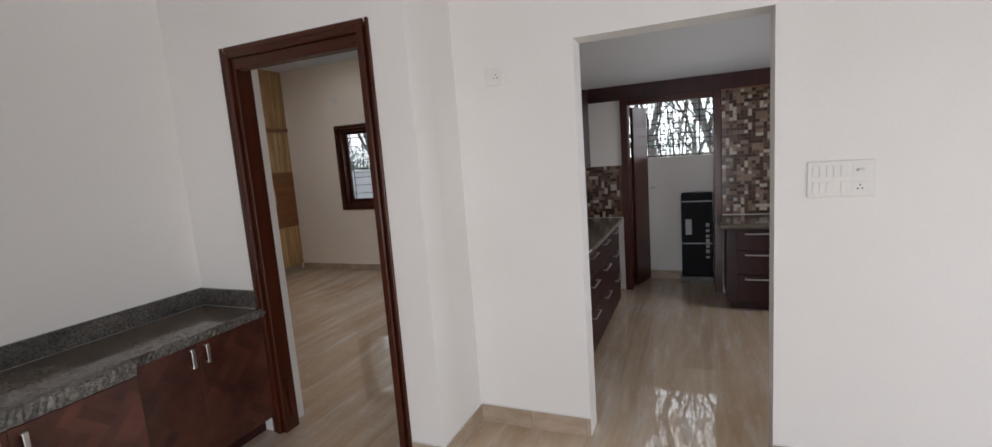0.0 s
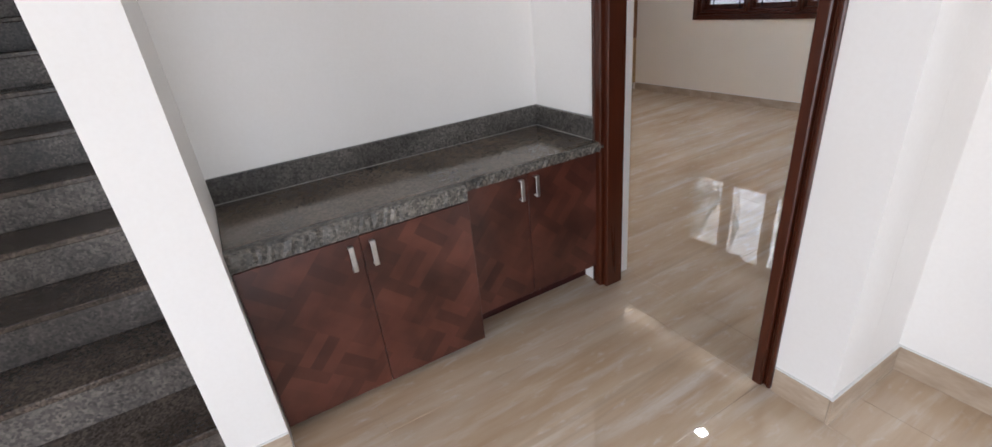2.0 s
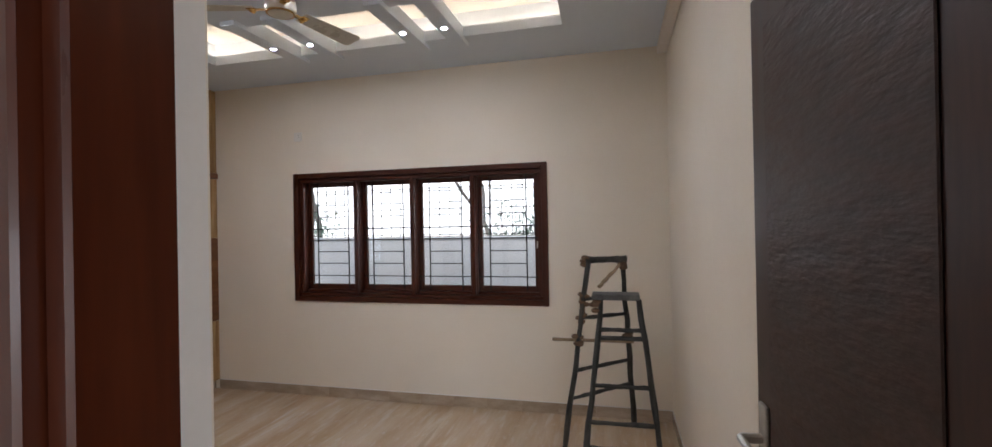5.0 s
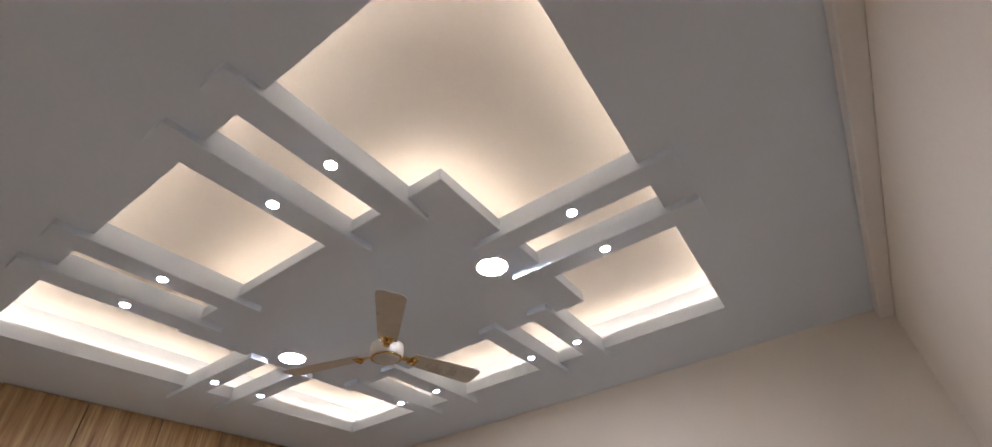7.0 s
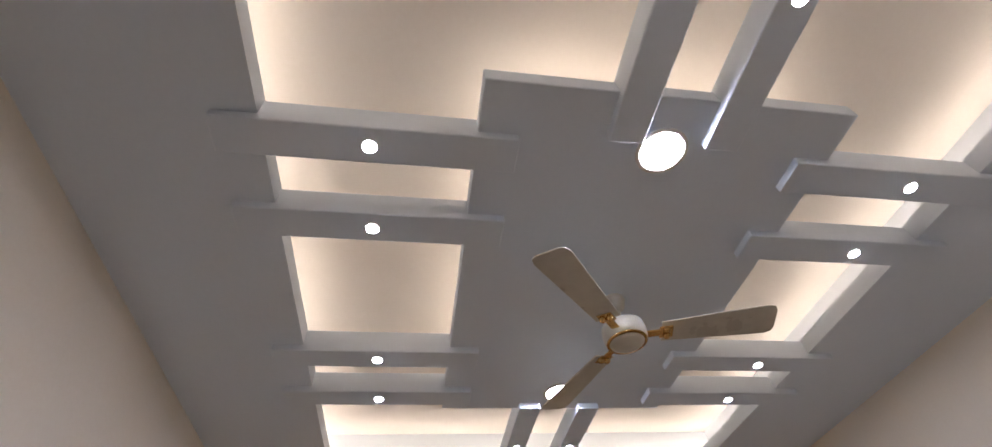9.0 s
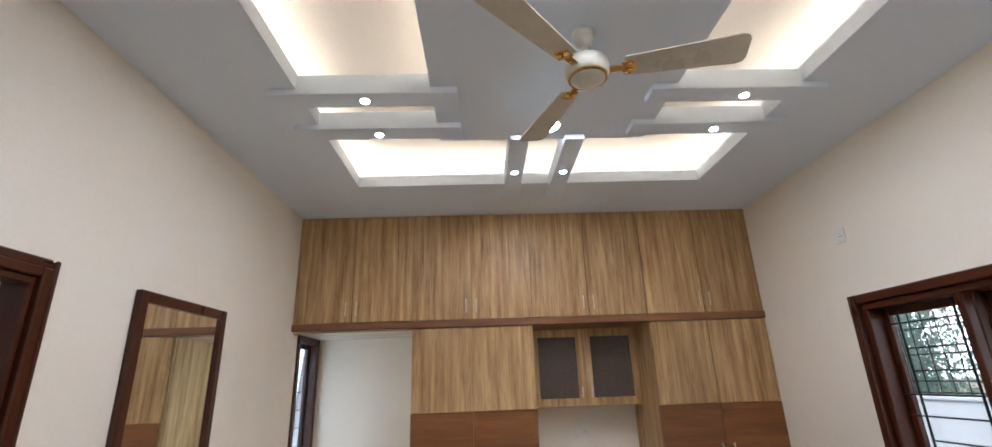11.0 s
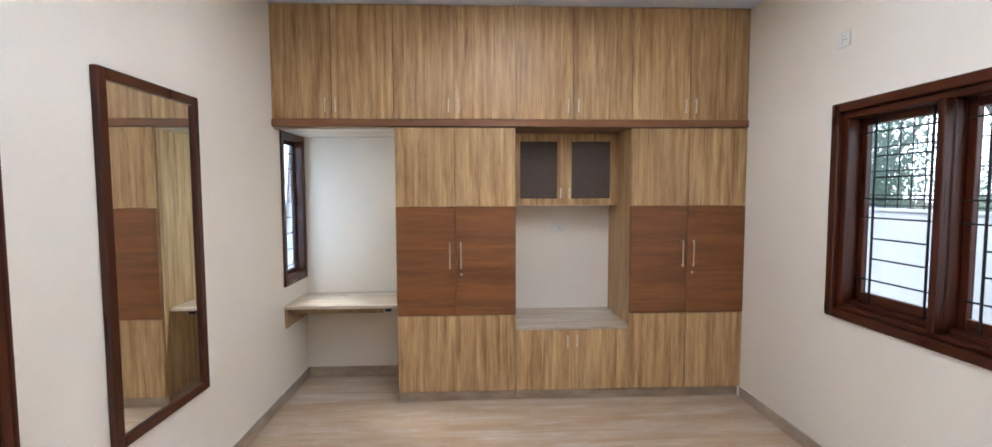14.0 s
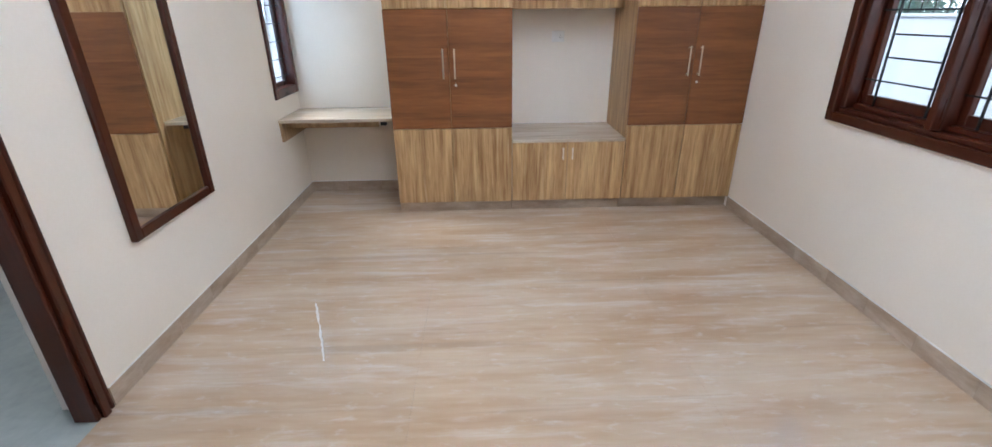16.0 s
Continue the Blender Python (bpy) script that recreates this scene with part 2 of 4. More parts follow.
M_DOWN = glow("cool_downlight", (0.84, 0.92, 1.05), 235)
M_SKYGLOW = glow("hazy_sky_glow", (0.88, 0.94, 1.0), 3.0)
M_WET = mat("grey_green_floor_tile", (0.34, 0.37, 0.34), (0.46, 0.48, 0.44), 2.5, 0.1)
M_GLASS = bpy.data.materials.new("window_glass")
M_GLASS.use_nodes = True
gb = M_GLASS.node_tree.nodes["Principled BSDF"]
gb.inputs["Roughness"].default_value, gb.inputs["IOR"].default_value = 0.01, 1.45
gb.inputs["Transmission Weight"].default_value = 1.0

_n, _l = M_FLOOR.node_tree.nodes, M_FLOOR.node_tree.links
_w, _b = _n.new("ShaderNodeTexNoise"), _n.new("ShaderNodeBump")
_w.inputs["Scale"].default_value, _w.inputs["Detail"].default_value = 16.0, 2.0
_b.inputs["Strength"].default_value, _b.inputs["Distance"].default_value = 0.10, 0.003
_g = _n.new("ShaderNodeNewGeometry")
_l.new(_g.outputs["Position"], _w.inputs["Vector"])
_l.new(_w.outputs[0], _b.inputs["Height"])
_l.new(_b.outputs[0], _n["Principled BSDF"].inputs["Normal"])

# Diagonal parquet print of the hall cabinet fronts: blocks of strips laid across one another
_n, _l = M_CABRED.node_tree.nodes, M_CABRED.node_tree.links


def _math(op, a, b=None):
    m = _n.new("ShaderNodeMath")
    m.operation = op
    for k, v in enumerate((a, b)):
        if v is None:
            continue
        if isinstance(v, (int, float)):
            m.inputs[k].default_value = v
        else:
            _l.new(v, m.inputs[k])
    return m.outputs[0]


_tc, _mp, _sx = _n.new("ShaderNodeTexCoord"), _n.new("ShaderNodeMapping"), _n.new("ShaderNodeSeparateXYZ")
_mp.inputs["Rotation"].default_value = (radians(42), 0, 0)
_l.new(_tc.outputs["Object"], _mp.inputs["Vector"])
_l.new(_mp.outputs[0], _sx.inputs[0])
_u, _v = _sx.outputs["Y"], _sx.outputs["Z"]
_cu, _cv = _math('FLOOR', _math('DIVIDE', _u, 0.135)), _math('FLOOR', _math('DIVIDE', _v, 0.135))
_odd = _math('FLOORED_MODULO', _math('ADD', _cu, _cv), 2.0)
_su, _sv = _math('FLOOR', _math('DIVIDE', _u, 0.045)), _math('FLOOR', _math('DIVIDE', _v, 0.045))
_strip = _math('ADD', _math('MULTIPLY', _su, _odd), _math('MULTIPLY', _sv, _math('SUBTRACT', 1.0, _odd)))
_id, _wn = _n.new("ShaderNodeCombineXYZ"), _n.new("ShaderNodeTexWhiteNoise")
_l.new(_cu, _id.inputs[0])
_l.new(_cv, _id.inputs[1])
_l.new(_strip, _id.inputs[2])
_l.new(_id.outputs[0], _wn.inputs["Vector"])
_mr, _mx = _n.new("ShaderNodeMapRange"), _n.new("ShaderNodeMix")
_mr.inputs["To Min"].default_value, _mr.inputs["To Max"].default_value = 0.66, 1.45
_mx.data_type, _mx.blend_type = 'RGBA', 'MULTIPLY'
_mx.inputs["Factor"].default_value = 1.0
_l.new(_wn.outputs["Value"], _mr.inputs["Value"])
_l.new(_n["Principled BSDF"].inputs["Base Color"].links[0].from_socket, _mx.inputs["A"])
_l.new(_mr.outputs[0], _mx.inputs["B"])
_l.new(_mx.outputs["Result"], _n["Principled BSDF"].inputs["Base Color"])


def streak(m, layers):
    """Adds layers of long grain to a material: scale along each axis, from, to, amount, tone."""
    n, l = m.node_tree.nodes, m.node_tree.links
    b = n["Principled BSDF"]
    src = n["Mapping"].inputs["Vector"].links[0].from_socket
    shift = n["Mapping"].inputs["Location"].links
    col = b.inputs["Base Color"].links[0].from_socket
    for st, lo, hi, fac, tone in layers:
        mp, nz, mr, mx = n.new("ShaderNodeMapping"), n.new("ShaderNodeTexNoise"), n.new("ShaderNodeMapRange"), n.new("ShaderNodeMix")
        mp.inputs["Scale"].default_value = st
        if shift:
            l.new(shift[0].from_socket, mp.inputs["Location"])
        nz.inputs["Scale"].default_value, nz.inputs["Detail"].default_value = 1.0, 7.0
        nz.inputs["Distortion"].default_value, nz.inputs["Roughness"].default_value = 0.25, 0.6
        mr.inputs["From Min"].default_value, mr.inputs["From Max"].default_value = lo, hi
        mr.inputs["To Max"].default_value = fac
        mx.data_type = 'RGBA'
        mx.inputs["B"].default_value = (*tone, 1)
        l.new(src, mp.inputs["Vector"])
        l.new(mp.outputs[0], nz.inputs["Vector"])
        l.new(nz.outputs[0], mr.inputs["Value"])
        l.new(col, mx.inputs["A"])
        l.new(mr.outputs[0], mx.inputs["Factor"])
        col = mx.outputs["Result"]
    l.new(col, b.inputs["Base Color"])


streak(M_OAK, (((75, 75, 3.2), 0.54, 0.70, 0.62, (0.17, 0.085, 0.030)), ((40, 40, 1.5), 0.56, 0.72, 0.5, (0.70, 0.53, 0.30))))
streak(M_OAKIN, (((60, 60, 2.5), 0.54, 0.70, 0.5, (0.17, 0.085, 0.030)),))
streak(M_OAKTOP, (((60, 2.5, 60), 0.54, 0.72, 0.4, (0.26, 0.17, 0.09)),))
streak(M_WALNUT, (((20, 1.3, 24), 0.54, 0.70, 0.6, (0.082, 0.024, 0.007)), ((30, 1.0, 38), 0.58, 0.72, 0.45, (0.33, 0.135, 0.042))))
streak(M_FLOOR, (((4.5, 0.6, 1), 0.46, 0.68, 0.36, (0.655, 0.575, 0.485)), ((13, 1.5, 1), 0.53, 0.70, 0.44, (0.72, 0.67, 0.61)),
                 ((11, 0.28, 1), 0.585, 0.65, 0.42, (0.36, 0.265, 0.185)), ((30, 0.9, 1), 0.60, 0.70, 0.25, (0.34, 0.25, 0.175)),
                 ((28, 10, 1), 0.57, 0.74, 0.32, (0.74, 0.715, 0.68))))

# ---- mesh helpers ----


def add_box(bm, x0, y0, z0, x1, y1, z1, bevel=0.0, seg=1):
    """A box between two corners, with bevelled edges where asked, added to bm."""
    x0, x1, y0, y1, z0, z1 = min(x0, x1), max(x0, x1), min(y0, y1), max(y0, y1), min(z0, z1), max(z0, z1)
    vs = [bm.verts.new((x, y, z)) for z in (z0, z1) for x, y in ((x0, y0), (x1, y0), (x1, y1), (x0, y1))]
    fs = [bm.faces.new([vs[i] for i in f]) for f in
          ((3, 2, 1, 0), (4, 5, 6, 7), (0, 1, 5, 4), (1, 2, 6, 5), (2, 3, 7, 6), (3, 0, 4, 7))]
    if bevel:
        es = list({e for f in fs for e in f.edges})
        bmesh.ops.bevel(bm, geom=es, offset=bevel, segments=seg, affect='EDGES', profile=0.5)
    return bm


def box(*a, **k):
    return add_box(bmesh.new(), *a, **k)


def boxes(*rows, bevel=0.0):
    bm = bmesh.new()
    for r in rows:
        add_box(bm, *r, bevel=bevel)
    return bm


def add_rod(bm, p, q, r0, r1=None, n=10):
    """A tapered rod from p to q, added to bm."""
    p, q = Vector(p), Vector(q)
    d = q - p
    rot = d.to_track_quat('Z', 'Y').to_matrix().to_4x4()
    bmesh.ops.create_cone(bm, cap_ends=True, segments=n, radius1=r0, radius2=r0 if r1 is None else r1, depth=d.length,
                          matrix=Matrix.Translation((p + q) / 2) @ rot)
    return bm


def rod(p, q, r0, r1=None, n=10):
    return add_rod(bmesh.new(), p, q, r0, r1, n)


def lathe(profile, centre, n=24):
    """A turned shape about the upright axis through centre, from rows of radius and height."""
    bm = bmesh.new()
    rings = []
    for r, z in profile:
        rings.append([bm.verts.new((centre[0] + r * math.cos(2 * math.pi * i / n), centre[1] + r * math.sin(2 * math.pi * i / n), centre[2] + z)) for i in range(n)])
    for a, b in zip(rings, rings[1:]):
        for i in range(n):
            bm.faces.new((a[i], a[(i + 1) % n], b[(i + 1) % n], b[i]))
    bm.faces.new(rings[0][::-1])
    bm.faces.new(rings[-1])
    bmesh.ops.recalc_face_normals(bm, faces=bm.faces[:])
    return bm


def mesh_of(name, bm, material, smooth=False):
    me = bpy.data.meshes.new(name)
    bm.to_mesh(me)
    bm.free()
    me.materials.append(material)
    if smooth:
        for p in me.polygons:
            p.use_smooth = True
    return me


def thing(name, base, label, category, group="", kind=""):
    """An Empty at a thing's base, to hold its parts."""
    ob = new(name)
    ob.location = base
    ob.empty_display_size = 0.1
    return tagged(ob, label, category, group, kind)


def base_of(ob):
    p = Vector(ob.location)
    while ob.parent:
        ob = ob.parent
        p += Vector(ob.location)
    return p


def part(name, bm, material, parent, label="", smooth=False):
    """Links a bmesh, given in world places, as one mesh under a thing or a part."""
    off = base_of(parent)
    bmesh.ops.translate(bm, verts=bm.verts[:], vec=-off)
    ob = new(name, mesh_of(name, bm, material, smooth))
    ob.parent = parent
    return tagged(ob, label)


def solid(name, bm, material, label, category, kind="", group="", smooth=False):
    """Links a bmesh as one top-level thing."""
    return tagged(new(name, mesh_of(name, bm, material, smooth)), label, category, group, kind)


def panel_wall(axis, a0, a1, p0, p1, z1, openings, z0=0.0):
    """Boxes of a wall that runs along an axis from a0 to a1, between the planes p0 and p1, with openings (a, b, low, high)."""
    bm = bmesh.new()

    def seg(a, b, lo, hi):
        if b - a > 1e-4 and hi - lo > 1e-4:
            if axis == 'x':
                add_box(bm, a, p0, lo, b, p1, hi)
            else:
                add_box(bm, p0, a, lo, p1, b, hi)
    cur = a0
    for a, b, lo, hi in sorted(openings):
        seg(cur, a, z0, z1)
        seg(a, b, z0, lo)
        seg(a, b, hi, z1)
        cur = b
    seg(cur, a1, z0, z1)
    return bm


# ---- the shell ----
CH = 2.90          # underside of the bedroom's false ceiling
NW = 3.45          # north wall of the bedroom
EW = 4.20          # east wall of the bedroom
WW = -0.575        # west wall, behind the wardrobe
TOP = 3.15
HX = 2.875         # west wall of the hall
DY = -0.19         # hall face of the wall with the bedroom door
KY = 0.242         # hall face of the kitchen wall
WIN = (0.90, 3.245, 0.885, 2.035)

def shell(name, bm, label, material=None):
    return solid(name, bm, material or M_WALL, label, "wall", "structure")


shell("wall_south", panel_wall('x', WW - 0.2, 4.42, DY, 0.0, TOP,
                               [(-0.55, -0.115, 0.88, 2.04), (2.02, 2.78, 0, 2.07), (3.335, 4.215, 0, 2.105)]),
      "smooth cream painted plaster wall between bedroom and hall")
shell("wall_south_lining", panel_wall('x', WW, EW, 0.0, 0.003, TOP,
                                      [(-0.55, -0.115, 0.88, 2.04), (2.02, 2.78, 0, 2.07), (3.335, EW, 0, 2.105)]),
      "cream painted plaster face of the bedroom wall", M_WALLB)
shell("wall_north", panel_wall('x', WW - 0.2, 4.42, NW, NW + 0.2, TOP, [WIN]), "smooth cream painted plaster wall around the wide window", M_WALLB)
shell("wall_east", panel_wall('y', 0.0, NW, EW, 4.40, TOP, []), "smooth cream painted plaster wall beside the bedroom door", M_WALLB)
shell("wall_return", box(4.4005, 0.0005, 0, 4.42, NW, TOP), "smooth white painted return of the hall wall")
shell("wall_west", panel_wall('y', 0.0, NW, WW - 0.2, WW, TOP, []), "smooth white painted plaster wall behind the wardrobe", M_WALLB)
shell("wall_hall_west", panel_wall('y', -1.70, DY, HX - 0.085, HX, 2.95, []), "smooth cream painted wall above the granite counter")
shell("wall_stair", panel_wall('x', -0.8, 3.49, -1.875, -1.70, 2.95, []), "cream painted end of the wall beside the stairs")
shell("wall_stair_back", panel_wall('y', -5.0, -1.875, -1.0, -0.8, 2.95, []), "plain painted wall closing the staircase")
shell("wall_kitchen", panel_wall('x', 4.42, 8.5, KY, KY + 0.14, 2.95, [(5.042, 5.862, 0, 1.985)]), "cream painted wall with an open kitchen entrance")
shell("wall_kitchen_back", panel_wall('x', 4.42, 7.4, 2.97, 3.09, 2.95, [(4.88, 5.78, 0, 1.97)]), "grey painted kitchen wall around the back door")
# The side opening is assumed, made only for the kitchen fill lamp
shell("wall_kitchen_east", panel_wall('y', KY + 0.14, 3.6, 7.2, 7.4, 2.95, [(1.15, 2.25, 1.05, 2.05)]), "plain painted kitchen side wall")
# Opening is assumed, taken down to the floor to light the lower walls
shell("wall_hall_east", panel_wall('y', -5.0, KY, 8.3, 8.5, 2.95, [(-3.4, -1.0, 0.0, 2.1)]), "plain painted hall side wall with an assumed wide opening, unseen")
shell("wall_hall_south", panel_wall('x', -1.0, 8.5, -5.2, -5.0, 2.95, [(4.5, 6.3, 0, 2.3)]), "plain painted hall wall with the front opening")
shell("wall_utility", panel_wall('x', 4.42, 7.4, 3.46, 3.6, 1.33, []), "cream painted low wall of the utility space")
# High opening is invented to hold the added bathroom lamp
shell("wall_bath", panel_wall('y', -1.70, DY, 0.75, 0.90, 2.5, [(-1.25, -0.65, 1.5, 2.2)]), "pale grey tiled bathroom wall")
shell("wall_bath_back", box(0.90, -1.699, 0, 2.79, -1.60, 2.5), "pale grey tiled bathroom back wall")
solid("ceiling_bath", box(0.90, -1.60, 2.4, 2.79, DY, 2.5), M_CEIL, "plain white bathroom ceiling", "ceiling", "structure")
solid("ceiling_hall", boxes((-1.0, -5.2, 2.95, 8.5, -1.70, 3.05), (0.75, -1.70, 2.95, 8.5, DY, 3.05), (4.42, DY, 2.95, 8.5, 3.46, 3.05)), M_CEIL, "plain white plaster ceiling of hall and kitchen", "ceiling", "structure")

# ---- bedroom ceiling: outer border, raised slab, hanging panel, beams ----
OX0, OX1, OY0, OY1 = 0.620, 3.510, 0.578, 2.835      # edge of the cove
PX0, PX1, PY0, PY1 = 1.230, 2.920, 1.162, 2.270       # hanging panel
bm = bmesh.new()
for r in ((WW, 0.0, OX0, NW), (OX1, 0.0, EW, NW), (OX0, 0.0, OX1, OY0), (OX0, OY1, OX1, NW)):
    add_box(bm, r[0], r[1], CH, r[2], r[3], CH + 0.075)
for v in bm.verts:                                     # the east edge runs slightly out of square
    if abs(v.co.x - OX1) < 1e-6:
        v.co.x += 0.022 - 0.0275 * (v.co.y - OY0)
solid("ceiling", bm, M_CEIL, "matt white gypsum false ceiling with a sunken cove", "ceiling", "structure")
# Slab takes the cream wall colour to imitate warm strip light on white
solid("ceiling_slab", box(WW, 0.0, CH + 0.235, EW, NW, CH + 0.335), M_WALL, "matt white slab above the lit cove, coloured warm as strip-lit", "ceiling", "structure")
solid("ceiling_ledge", boxes((OX0 - 0.16, OY0 - 0.16, CH + 0.075, OX0 - 0.14, OY1 + 0.16, CH + 0.235), (OX1 + 0.14, OY0 - 0.16, CH + 0.075, OX1 + 0.16, OY1 + 0.16, CH + 0.235),
                             (OX0 - 0.14, OY0 - 0.16, CH + 0.075, OX1 + 0.14, OY0 - 0.14, CH + 0.235), (OX0 - 0.14, OY1 + 0.14, CH + 0.075, OX1 + 0.14, OY1 + 0.16, CH + 0.235)),
      M_CEIL, "white back of the light cove", "ceiling", "structure")
solid("ceiling_panel", box(PX0, PY0, CH, PX1, PY1, CH + 0.06, bevel=0.003), M_CEIL, "white gypsum panel hanging in the middle of the cove", "ceiling", "structure")
solid("ceiling_beam_east", box(EW - 0.07, 0.0, CH - 0.06, EW, NW, CH, bevel=0.004), M_WALL, "shallow painted cornice along the ceiling edge", "ceiling", "structure")


def ceiling_batten(x0, y0, x1, y1):
    return solid("ceiling_batten", box(x0, y0, CH - 0.028, x1, y1, CH + 0.07, bevel=0.003), M_CEIL, "white gypsum batten crossing the lit cove", "batten", group="battens of the false ceiling")


BAT_X = ((2.648, 2.762), (2.347, 2.461), (1.623, 1.735), (1.314, 1.426))
for x0, x1 in BAT_X:
    ceiling_batten(x0, OY0 - 0.12, x1, PY0 + 0.12)
for x0, x1 in BAT_X:
    ceiling_batten(x0, PY1 - 0.12, x1, OY1 + 0.12)
BAT_Y = ((1.533, 1.639), (1.830, 1.936))
for y0, y1 in BAT_Y:
    ceiling_batten(PX1 - 0.14, y0, OX1 + 0.12, y1)
    ceiling_batten(OX0 - 0.19, y0, PX0 + 0.05, y1)

def led_strip(base, x0, y0, x1, y1, z, label):
    """Four strips round a rectangle, each on a slim profile."""
    t = thing("led_strip_light", base, label, "strip light")
    for r in ((x0, y0, x0 + 0.014, y1), (x1 - 0.014, y0, x1, y1), (x0 + 0.03, y0, x1 - 0.03, y0 + 0.014), (x0 + 0.03, y1 - 0.014, x1 - 0.03, y1)):
        rail = part("profile", box(r[0], r[1], z, r[2], r[3], z + 0.012), M_PLASTIC, t)
        part("led_strip", box(r[0], r[1], z + 0.0125, r[2], r[3], z + 0.026), M_LED, rail)


led_strip((2.1, 1.72, CH + 0.075), OX0 - 0.105, OY0 - 0.105, OX1 + 0.105, OY1 + 0.105, CH + 0.0755, "warm white light strip hidden in the ceiling cove")
led_strip((2.1, 1.72, CH + 0.06), PX0 + 0.09, PY0 + 0.09, PX1 - 0.09, PY1 - 0.09, CH + 0.0605, "warm white light strip on the hanging ceiling panel")


def downlight(x, y, z, r, group):
    d = thing("downlight", (x, y, z), "round white recessed ceiling light, switched on", "downlight", group)
    part("rim", lathe(((r * 1.22, 0.0), (r * 1.22, -0.003), (r * 1.1, -0.005), (r * 1.0, -0.004), (r * 1.0, 0.0)), (x, y, z), 28), M_PLASTIC, d, smooth=True)
    part("diffuser", lathe(((r * 0.98, -0.001), (r * 0.98, -0.0055), (r * 0.7, -0.007), (0.001, -0.0072)), (x, y, z), 28), M_DOWN, d, "glowing white diffuser")
    return d


small = downlight((BAT_X[0][0] + BAT_X[0][1]) / 2, 0.868, CH - 0.028, 0.0185, "small downlights on the battens")
for x0, x1 in BAT_X[1:]:
    copy_thing(small, Matrix.Translation(((x0 + x1) / 2, 0.868, CH - 0.028)))
for x0, x1 in BAT_X:
    copy_thing(small, Matrix.Translation(((x0 + x1) / 2, 2.590, CH - 0.028)))
for y0, y1 in BAT_Y:
    for x in (3.21, 0.865):
        copy_thing(small, Matrix.Translation((x, (y0 + y1) / 2, CH - 0.028)))
large = downlight(2.747, 1.717, CH, 0.065, "large downlights on the hanging panel")
copy_thing(large, Matrix.Translation((1.379, 1.717, CH)))

# ceiling fan
FX, FY, FZ = 2.066, 1.775, 2.742
fan = thing("ceiling_fan", (FX, FY, CH), "cream three-blade ceiling fan with brass trim, at rest", "ceiling fan")
part("canopy", lathe(((0.042, 0.0), (0.042, -0.012), (0.032, -0.045), (0.014, -0.06)), (FX, FY, CH)), M_FAN, fan, smooth=True)
part("rod", rod((FX, FY, CH - 0.05), (FX, FY, FZ + 0.03), 0.011), M_FAN, fan)
part("motor", lathe(((0.02, 0.045), (0.055, 0.04), (0.078, 0.026), (0.082, 0.0), (0.08, -0.022), (0.072, -0.038)), (FX, FY, FZ), 32), M_FAN, fan, smooth=True)
part("trim_ring", lathe(((0.074, -0.036), (0.074, -0.041), (0.064, -0.043), (0.064, -0.036)), (FX, FY, FZ), 32), M_BRASS, fan, "thin brass ring", smooth=True)
part("cap", lathe(((0.063, -0.036), (0.062, -0.044), (0.045, -0.05), (0.001, -0.053)), (FX, FY, FZ), 32), M_FAN, fan, smooth=True)
for k in range(3):
    a = radians(-43 + 120 * k)
    turn = Matrix.Translation((FX, FY, FZ)) @ Matrix.Rotation(a, 4, 'Z') @ Matrix.Rotation(radians(-11), 4, 'X')
    bm = bmesh.new()
    outline = [(0.135, -0.045), (0.522, -0.066), (0.544, -0.058), (0.553, -0.04), (0.553, 0.04), (0.544, 0.058), (0.522, 0.066), (0.135, 0.045)]
    lo = [bm.verts.new((x, y, -0.012)) for x, y in outline]
    hi = [bm.verts.new((x, y, -0.008)) for x, y in outline]
    bm.faces.new(lo[::-1]), bm.faces.new(hi)
    for i in range(8):
        bm.faces.new((lo[i], lo[(i + 1) % 8], hi[(i + 1) % 8], hi[i]))
    bmesh.ops.transform(bm, matrix=turn, verts=bm.verts[:])
    blade = part("blade", bm, M_FAN, fan)
    bm = boxes((0.07, -0.016, -0.02, 0.15, 0.016, -0.013), (0.125, -0.028, -0.019, 0.175, 0.028, -0.0135), bevel=0.003)
    for sy in (-0.014, 0.014):
        bmesh.ops.create_uvsphere(bm, u_segments=12, v_segments=8, radius=0.014, matrix=Matrix.Translation((0.15, sy, -0.02)))
    bmesh.ops.transform(bm, matrix=turn, verts=bm.verts[:])
    part("bracket", bm, M_BRASS, fan, "brass blade bracket", smooth=False)

